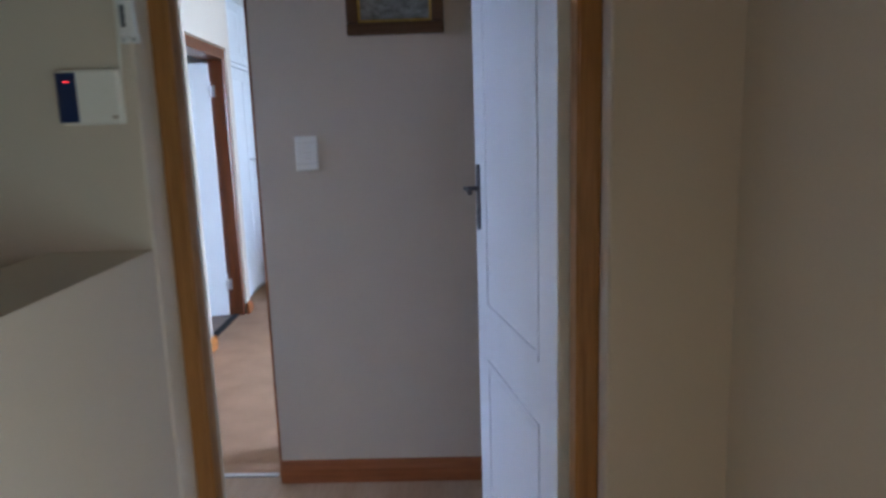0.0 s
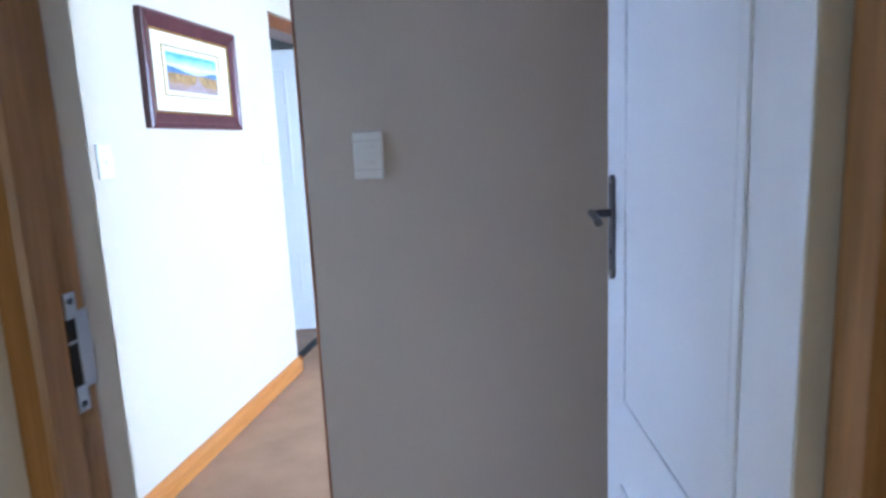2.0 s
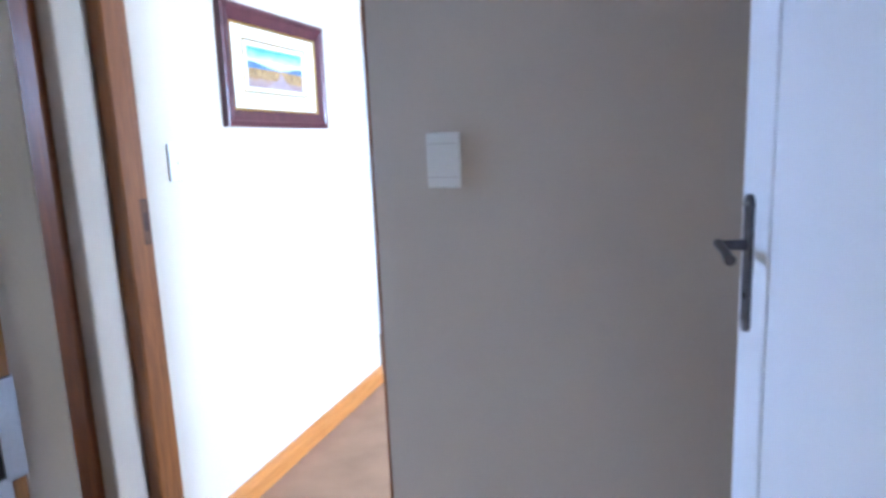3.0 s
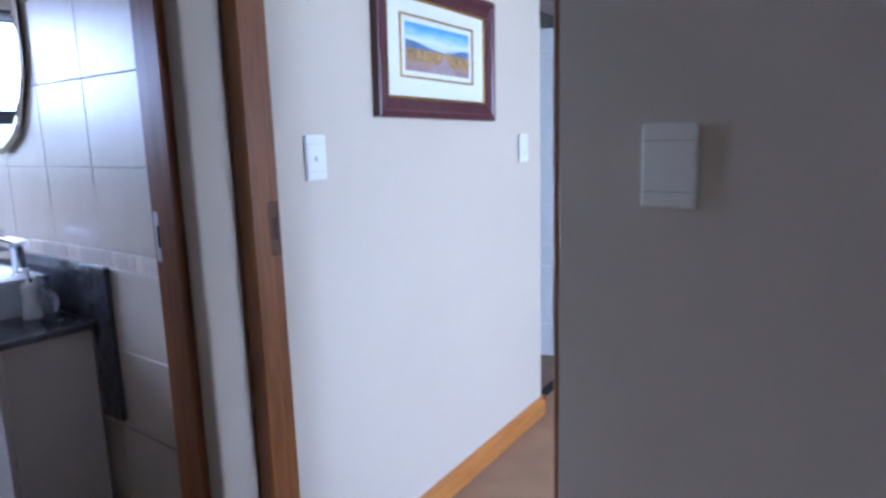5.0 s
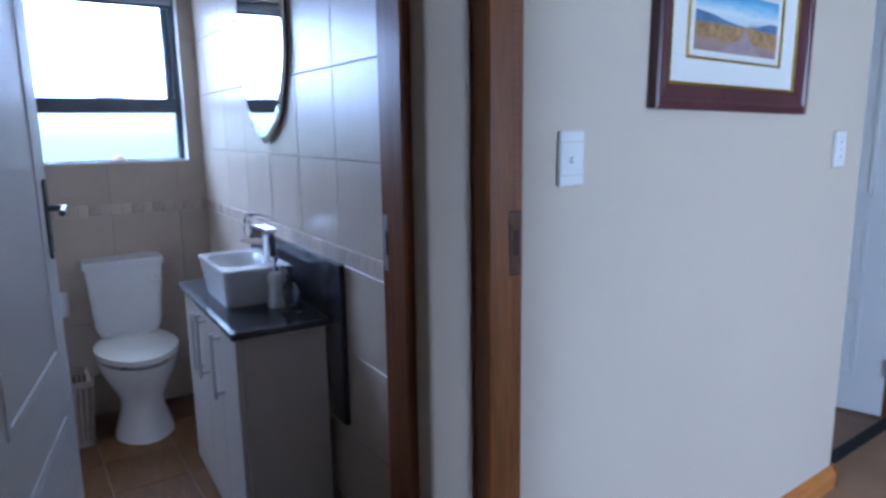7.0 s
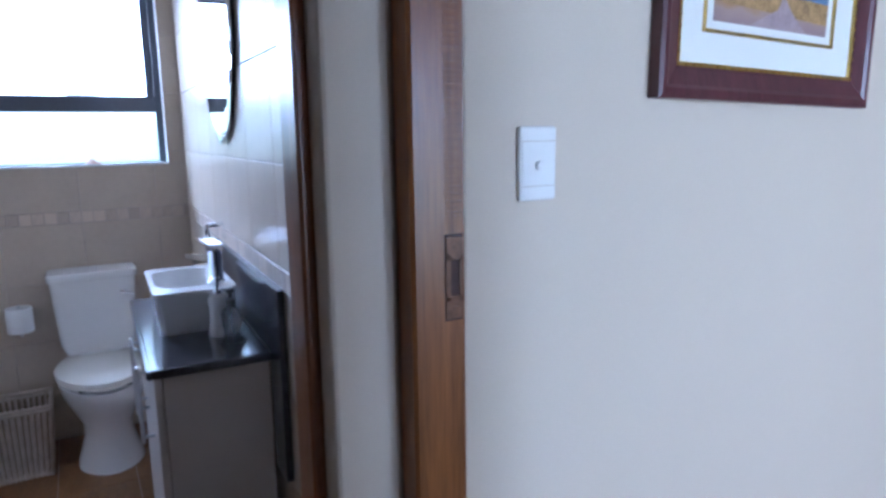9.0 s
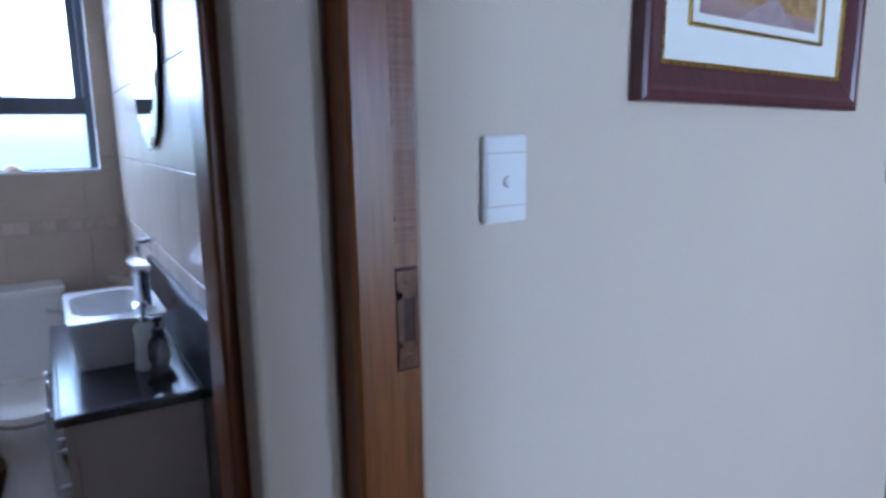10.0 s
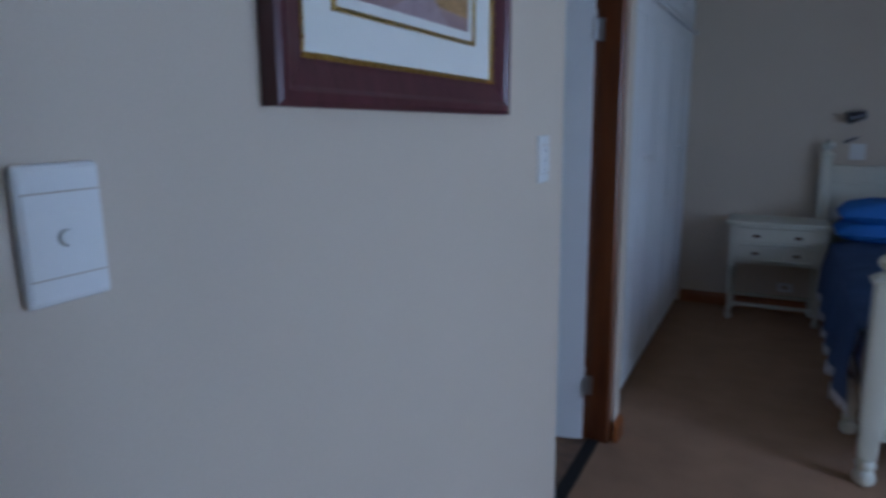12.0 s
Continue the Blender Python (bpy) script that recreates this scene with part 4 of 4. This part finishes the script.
for k in range(11):
    f = k / 10
    for side in range(4):
        if side < 2:
            yb, yt = Y0 + 0.018 + f * (Y1 - Y0 - 0.036), Y0 + f * (Y1 - Y0)
            xb, xt = (X1 - 0.018, X1) if side == 0 else (X0 + 0.018, X0)
        else:
            xb, xt = X0 + 0.018 + f * (X1 - X0 - 0.036), X0 + f * (X1 - X0)
            yb, yt = (Y1 - 0.018, Y1) if side == 2 else (Y0 + 0.018, Y0)
        part("slat", cyl(bmesh.new(), (xb, yb, 0.0), (xt, yt, 0.305), 0.0088, n=6), WICKER, bn)
for zz, s in ((0.015, 0.017), (0.30, 0.0), (0.316, -0.002)):
    rim = bmesh.new()
    q = [(X0 + s, Y0 + s, zz), (X1 - s, Y0 + s, zz), (X1 - s, Y1 - s, zz), (X0 + s, Y1 - s, zz)]
    for i in range(4):
        cyl(rim, q[i], q[(i + 1) % 4], 0.009, n=8)
    part("rim", rim, WICKER, bn)

# ---- bedroom ----
XF = PASSAGE
# built-in cupboards: tall doors below, short ones above
cu = thing("built_in_cupboard", (-2.2, 6.7, 0), "white built-in bedroom cupboards with raised-panel doors", "cupboard")
part("carcass", boxes((-2.5, 5.462, 0.07, -1.865, 7.928, TOP - 0.005), (-2.55, 5.47, 0, -1.92, 7.92, 0.07)), CUPBOARD, cu)
part("cornice", B(-1.868, 5.462, 2.045, -1.835, 7.925, 2.075, r=0.008), CUPBOARD, cu)
edges = [5.50, 6.05, 6.60, 7.15, 7.70]
for i in range(4):
    y0, y1 = edges[i] + 0.003, edges[i + 1] - 0.003
    for z0, z1 in ((0.09, 2.035), (2.09, TOP - 0.03)):
        dr = part("cupboard_door", B(-1.867, y0, z0, -1.845, y1, z1, r=0.003), CUPBOARD, cu)
        rim = bmesh.new()
        p0, p1, q0, q1, w = y0 + 0.07, y1 - 0.07, z0 + 0.07, z1 - 0.07, 0.02
        for a in ((p0, q0, p1, q0 + w), (p0, q1 - w, p1, q1), (p0, q0, p0 + w, q1), (p1 - w, q0, p1, q1)):
            box(rim, -1.846, a[0], a[1], -1.839, a[2], a[3], r=0.003)
        part("panel_moulding", rim, CUPBOARD, dr)
        if z0 < 1:
            ky = y1 - 0.035 if i % 2 == 0 else y0 + 0.035
            kn = bmesh.new()
            cyl(kn, (-1.845, ky, 1.26), (-1.825, ky, 1.26), 0.007, n=12)
            cyl(kn, (-1.827, ky, 1.26), (-1.805, ky, 1.26), 0.012, 0.017, 16)
            part("knob", kn, PORCELAIN, dr, "white round knob", smooth=True)

# bedside table
XF = PASSAGE @ Matrix.Translation((0.17, -0.02, -0.005))
bt = thing("bedside_table", (-1.36, 7.74, 0), "cream painted bedside table with two drawers and turned legs", "bedside table")
part("top", B(-1.69, 7.545, 0.705, -1.03, 7.93, 0.73, r=0.006), CREAM, bt)
part("case", B(-1.655, 7.58, 0.43, -1.065, 7.92, 0.705, r=0.003), CREAM, bt)
for z0, z1 in ((0.455, 0.56), (0.58, 0.685)):
    dr = part("drawer", B(-1.60, 7.566, z0, -1.12, 7.582, z1, r=0.003), CREAM, bt)
    rim = bmesh.new()
    for a in ((-1.60, z0, -1.12, z0 + 0.010), (-1.60, z1 - 0.010, -1.12, z1), (-1.60, z0, -1.59, z1), (-1.13, z0, -1.12, z1)):
        box(rim, a[0], 7.560, a[1], a[2], 7.568, a[3], r=0.002)
    part("drawer_bead", rim, CREAM, dr)
    for x in (-1.49, -1.23):
        part("drawer_pull", lathe(bmesh.new(), (x, 7.552, (z0 + z1) / 2), [(0.004, -0.012), (0.024, -0.004), (0.024, 0.004), (0.004, 0.012)], 14, 1.0, 0.5), BRONZE, dr, "small bronze drawer pull", smooth=True)
for x in (-1.64, -1.08):
    for y in (7.595, 7.90):
        leg = box(bmesh.new(), x - 0.022, y - 0.022, 0.40, x + 0.022, y + 0.022, 0.70)
        lathe(leg, (x, y, 0), [(0.012, 0), (0.02, 0.012), (0.024, 0.04), (0.014, 0.065), (0.02, 0.075), (0.02, 0.10), (0.013, 0.12), (0.019, 0.22), (0.022, 0.33), (0.014, 0.36), (0.022, 0.375), (0.022, 0.40)], 14)
        part("leg", leg, CREAM, bt, smooth=True)
part("stretcher", B(-1.635, 7.585, 0.11, -1.085, 7.605, 0.135, r=0.005), CREAM, bt)
part("stretcher", B(-1.635, 7.89, 0.11, -1.085, 7.91, 0.135, r=0.005), CREAM, bt)
soc = thing("wall_socket", (-1.3, 7.93, 0.2), "white wall socket above the skirting", "socket")
part("cover_plate", B(-1.33, 7.941, 0.155, -1.23, 7.95, 0.225, r=0.003), SWITCH, soc)
part("outlet", B(-1.30, 7.938, 0.175, -1.26, 7.943, 0.205, r=0.002), GROUT, soc)

XF = PASSAGE @ Matrix.Translation((0.095, -0.035, 0))
# bed
bed = thing("bed", (-0.1, 6.7, 0), "cream wooden bed with turned posts and panelled ends", "bed")


def post(x, y, h, w=0.042):
    bm = bmesh.new()
    lathe(bm, (x, y, 0), [(0.02, 0), (0.038, 0.015), (0.042, 0.035), (0.034, 0.06), (0.026, 0.068), (0.036, 0.078), (0.038, 0.095), (0.028, 0.11), (0.034, 0.125)], 18)
    loft(bm, [rrect(x, y, 1.5 * w, 1.5 * w, 0.006, 0.125, 2), rrect(x, y, 2.1 * w, 2.1 * w, 0.006, 0.45, 2), rrect(x, y, 2.0 * w, 2.0 * w, 0.006, h - 0.10, 2)])
    loft(bm, [rrect(x, y, 2.6 * w, 2.6 * w, 0.006, h - 0.10, 2), rrect(x, y, 2.7 * w, 2.7 * w, 0.006, h - 0.09, 2), rrect(x, y, 1.5 * w, 1.5 * w, 0.006, h - 0.066, 2)])
    lathe(bm, (x, y, h - 0.066), [(0.022, 0), (0.018, 0.012), (0.036, 0.03), (0.040, 0.048), (0.030, 0.066), (0.012, 0.078)], 18)
    return bm


for x in (-0.90, 0.66):
    part("foot_post", post(x, 5.46, 0.94), CREAM, bed, smooth=True)
    part("head_post", post(x - 0.12 if x < 0 else x, 7.88, 1.27, 0.034), CREAM, bed, smooth=True)
    part("middle_foot", lathe(bmesh.new(), (x - 0.02 if x < 0 else x, 5.94, 0), [(0.02, 0), (0.036, 0.015), (0.038, 0.04), (0.026, 0.065), (0.034, 0.08), (0.026, 0.10), (0.032, 0.13), (0.034, 0.28)], 16), CREAM, bed, smooth=True)
part("footboard", boxes((-0.86, 5.445, 0.20, 0.62, 5.475, 0.74), (-0.86, 5.43, 0.72, 0.62, 5.49, 0.77), (-0.86, 5.435, 0.40, 0.62, 5.485, 0.45), r=0.006), CREAM, bed)
part("headboard", boxes((-0.99, 7.865, 0.40, 0.62, 7.895, 1.08), (-0.99, 7.855, 1.07, 0.62, 7.91, 1.11), (-0.99, 7.858, 0.98, 0.62, 7.90, 1.0), r=0.006), CREAM, bed)
part("side_rail", B(-0.925, 5.48, 0.26, -0.89, 7.86, 0.36, r=0.006), CREAM, bed)
part("side_rail", B(0.63, 5.48, 0.26, 0.665, 7.86, 0.36, r=0.006), CREAM, bed)
mt = thing("mattress", (-0.12, 6.7, 0.36), "thick mattress under the blue bedding", "mattress")
part("mattress_body", B(-0.93, 5.53, 0.35, 0.62, 7.84, 0.60, r=0.05), LACE, mt, smooth=True)


def quilt():
    """A bedspread that drapes over the mattress in soft folds down to a hem."""
    bm = bmesh.new()
    nx, ny = 40, 60
    grid = []
    for j in range(ny + 1):
        y = 5.52 + 2.0 * j / ny
        row = []
        for i in range(nx + 1):
            s = -0.34 + 1.12 * i / nx
            if s < 0:
                fold = 0.022 * math.sin(17 * y + 2 * math.sin(3 * y)) * (-s / 0.34)
                row.append(bm.verts.new((-0.965 - 0.035 * min(1, -s * 6) - fold, y, 0.625 + s + 0.02 * noise.noise((0, y * 4, s)))))
            else:
                row.append(bm.verts.new((-0.965 + s, y, 0.63 + 0.018 * min(1, s * 8) + 0.012 * noise.noise((s * 5, y * 5, 0)))))
        grid.append(row)
    for a, b in zip(grid, grid[1:]):
        for i in range(nx):
            bm.faces.new((a[i], a[i + 1], b[i + 1], b[i]))
    bmesh.ops.solidify(bm, geom=bm.faces[:], thickness=0.012)
    return bm


qt = thing("bedspread", (-0.5, 6.5, 0.6), "steel-blue quilted bedspread with a white fringe", "bedspread")
part("cover", quilt(), BLUE_DARK, qt, smooth=True)
fr = bmesh.new()
rnd = random.Random(9)
for j in range(150):
    y = 5.53 + 1.98 * j / 150
    f = 0.022 * math.sin(17 * y + 2 * math.sin(3 * y))
    cyl(fr, (-1.0 - f, y, 0.29), (-1.0 - f + rnd.uniform(-0.01, 0.01), y + rnd.uniform(-0.008, 0.008), 0.25 - rnd.uniform(0, 0.015)), 0.006, 0.003, 5)
tagged(part("fringe", fr, LACE, qt, "white knotted fringe"), kind="stuff")


def pillow(at, size, label):
    p = thing("pillow", at, label, "pillow", "pillows on the bed")
    bm = bmesh.new()
    n, w, d, h = 18, *size
    up, dn = [], []
    for j in range(n + 1):
        for i in range(n + 1):
            u, v = 2 * i / n - 1, 2 * j / n - 1
            k = max(0, (1 - u ** 4) * (1 - v ** 4)) ** 0.5
            q = 0.014 * noise.noise((u * 3 + at[2], v * 3, at[0]))
            up.append(bm.verts.new((u * w / 2, v * d / 2, h * 0.62 * k + q * k)))
            dn.append(bm.verts.new((u * w / 2, v * d / 2, -h * 0.38 * k - 0.002)))
    for j in range(n):
        for i in range(n):
            a = j * (n + 1) + i
            bm.faces.new((up[a], up[a + 1], up[a + n + 2], up[a + n + 1]))
            bm.faces.new((dn[a + n + 1], dn[a + n + 2], dn[a + 1], dn[a]))
    bmesh.ops.holes_fill(bm, edges=[e for e in bm.edges if e.is_boundary])
    part("pillow_case", bm, BLUE, p, local=True, smooth=True)


pillow((-0.60, 7.62, 0.70), (0.70, 0.44, 0.15), "bright blue cotton pillow stacked on another")
pillow((-0.60, 7.60, 0.82), (0.68, 0.42, 0.15), "bright blue cotton pillow on top of the stack")

XF = PASSAGE @ Matrix.Translation((0.155, -0.02, -0.045))
rl = thing("reading_lamp", (-0.92, 7.95, 1.49), "small steel wall reading lamp over the bed", "wall lamp")
part("wall_plate", cyl(bmesh.new(), (-0.90, 7.95, 1.49), (-0.90, 7.925, 1.49), 0.04, n=20), STEEL, rl)
part("shade", cyl(bmesh.new(), (-0.98, 7.88, 1.475), (-0.88, 7.90, 1.50), 0.042, 0.028, 18), PEWTER, rl, "dark metal shade", smooth=True)
part("arm", cyl(bmesh.new(), (-0.90, 7.93, 1.49), (-0.90, 7.89, 1.495), 0.008, n=10), STEEL, rl)
sw = thing("bedside_switch", (-0.89, 7.95, 1.24), "white bedside wall plate with a dark hook", "light switch")
part("cover_plate", B(-0.945, 7.938, 1.19, -0.85, 7.95, 1.30, r=0.004), SWITCH, sw)
part("hook", cyl(bmesh.new(), (-0.985, 7.92, 1.31), (-0.90, 7.935, 1.345), 0.012, 0.006, 10), PEWTER, sw)

XF = PASSAGE
# bedroom window: frame in the opening
for nm, x, y0, y1, z0, z1, lab in (("window_2", 2.32, 2.95, 4.6, 0.40, 2.05, "wide bedroom window in a dark frame"),):
    w = thing(nm, (x, y0, z0), lab, "window", kind="structure")
    for q in ((y0, z0, y1, z0 + 0.05), (y0, z1 - 0.05, y1, z1), (y0, z0 + 0.05, y0 + 0.05, z1 - 0.05), (y1 - 0.05, z0 + 0.05, y1, z1 - 0.05), ((y0 + y1) / 2 - 0.03, z0 + 0.05, (y0 + y1) / 2 + 0.03, z1 - 0.05)):
        part("window_frame", B(x - 0.03, q[0], q[1], x + 0.03, q[2], q[3], r=0.004), ALU, w)

XF = Matrix()

# ---- wall and floor tiles, piece by piece ----
MESHES = {}


def tile(parent, material, lo, hi, name="tile"):
    """One tile with a chamfered face between two corners; alike sizes share a mesh. Its face is the largest side."""
    size = tuple(round(b - a, 4) for a, b in zip(lo, hi))
    key = (size, material.name)
    if key not in MESHES:
        bm = box(bmesh.new(), 0, 0, 0, *size)
        bmesh.ops.bevel(bm, geom=bm.edges[:], offset=0.0016, segments=1, affect="EDGES")
        me = bpy.data.meshes.new(name)
        bm.to_mesh(me)
        bm.free()
        me.materials.append(material)
        MESHES[key] = me
    ob = new(name, MESHES[key])
    ob.parent = parent
    ob.matrix_basis = PLACE[parent].inverted() @ XF @ Matrix.Translation(lo)


def minus(u0, v0, u1, v1, hole):
    """A rectangle less a window opening, as rectangles."""
    a0, b0, a1, b1 = hole
    if u1 <= a0 or u0 >= a1 or v1 <= b0 or v0 >= b1:
        return [(u0, v0, u1, v1)]
    out = []
    if v0 < b0:
        out.append((u0, v0, u1, b0))
    if v1 > b1:
        out.append((u0, b1, u1, v1))
    m0, m1 = max(v0, b0), min(v1, b1)
    if u0 < a0:
        out.append((u0, m0, a0, m1))
    if u1 > a1:
        out.append((a1, m0, u1, m1))
    return [q for q in out if q[2] - q[0] > 0.012 and q[3] - q[1] > 0.012]


ROWS_Z = [0.0, 0.22, 0.493, 0.767, 1.042, None, 1.097, 1.365, 1.638, 1.911, 2.184, 2.457, TOP]
G = 0.0015
spans = [(a, b) for a, b in zip(ROWS_Z, ROWS_Z[1:]) if a is not None and b is not None]
cols_x = [-4.37, -4.17, -3.84, -3.51, -3.18, -2.85, -2.52, -2.19, -1.984]
cols_y = [1.10, 1.21, 1.54, 1.87, 2.20, 2.53, 2.68]
for v0, v1 in spans:
    XF = BATH
    for u0, u1 in zip(cols_x, cols_x[1:]):
        tile(wall_right, TILE, (u0 + G, 2.62, v0 + G), (u1 - G, 2.63, v1 - G))
    XF = Matrix()
    for u0, u1 in zip(cols_y, cols_y[1:]):
        for q in minus(u0, v0, u1, v1, (WIN[0], WIN[2], WIN[1], WIN[3])):
            tile(wall_win, TILE, (-4.38, q[0] + G, q[1] + G), (-4.37, q[2] - G, q[3] - G))
u = -4.37
XF = BATH
while u < -2.0:
    w = 0.05
    tile(wall_right, MOSAIC, (u + G, 2.6195, 1.042 + G), (u + w - G, 2.629, 1.097 - G), "mosaic_tile")
    u += w
u = 1.10
XF = Matrix()
while u < 2.65:
    tile(wall_win, MOSAIC, (-4.379, u + G, 1.042 + G), (-4.3695, u + 0.05 - G, 1.097 - G), "mosaic_tile")
    u += 0.05
# window reveal
setting("trim_window_reveal", boxes((-4.44, WIN[1] - 0.001, WIN[2], -4.372, WIN[1] + 0.006, WIN[3]), (-4.44, WIN[0] - 0.006, WIN[2], -4.372, WIN[0] + 0.001, WIN[3]), (-4.44, WIN[0], WIN[3] - 0.001, -4.372, WIN[1], WIN[3] + 0.006)), CEIL, "white painted reveal of the bathroom window", "window reveal")
fb = bpy.data.objects["floor_bathroom"]
for i in range(8):
    for j in range(6):
        x0, y0 = -4.37 + i * 0.30, 1.1 + j * 0.30
        x1, y1 = min(x0 + 0.30, -1.99), min(y0 + 0.30, 2.69)
        if x1 - x0 > 0.02 and y1 - y0 > 0.02:
            tile(fb, BATHFLOOR, (x0 + G, y0 + G, -0.01), (x1 - G, y1 - G, 0.0), "floor_tile")
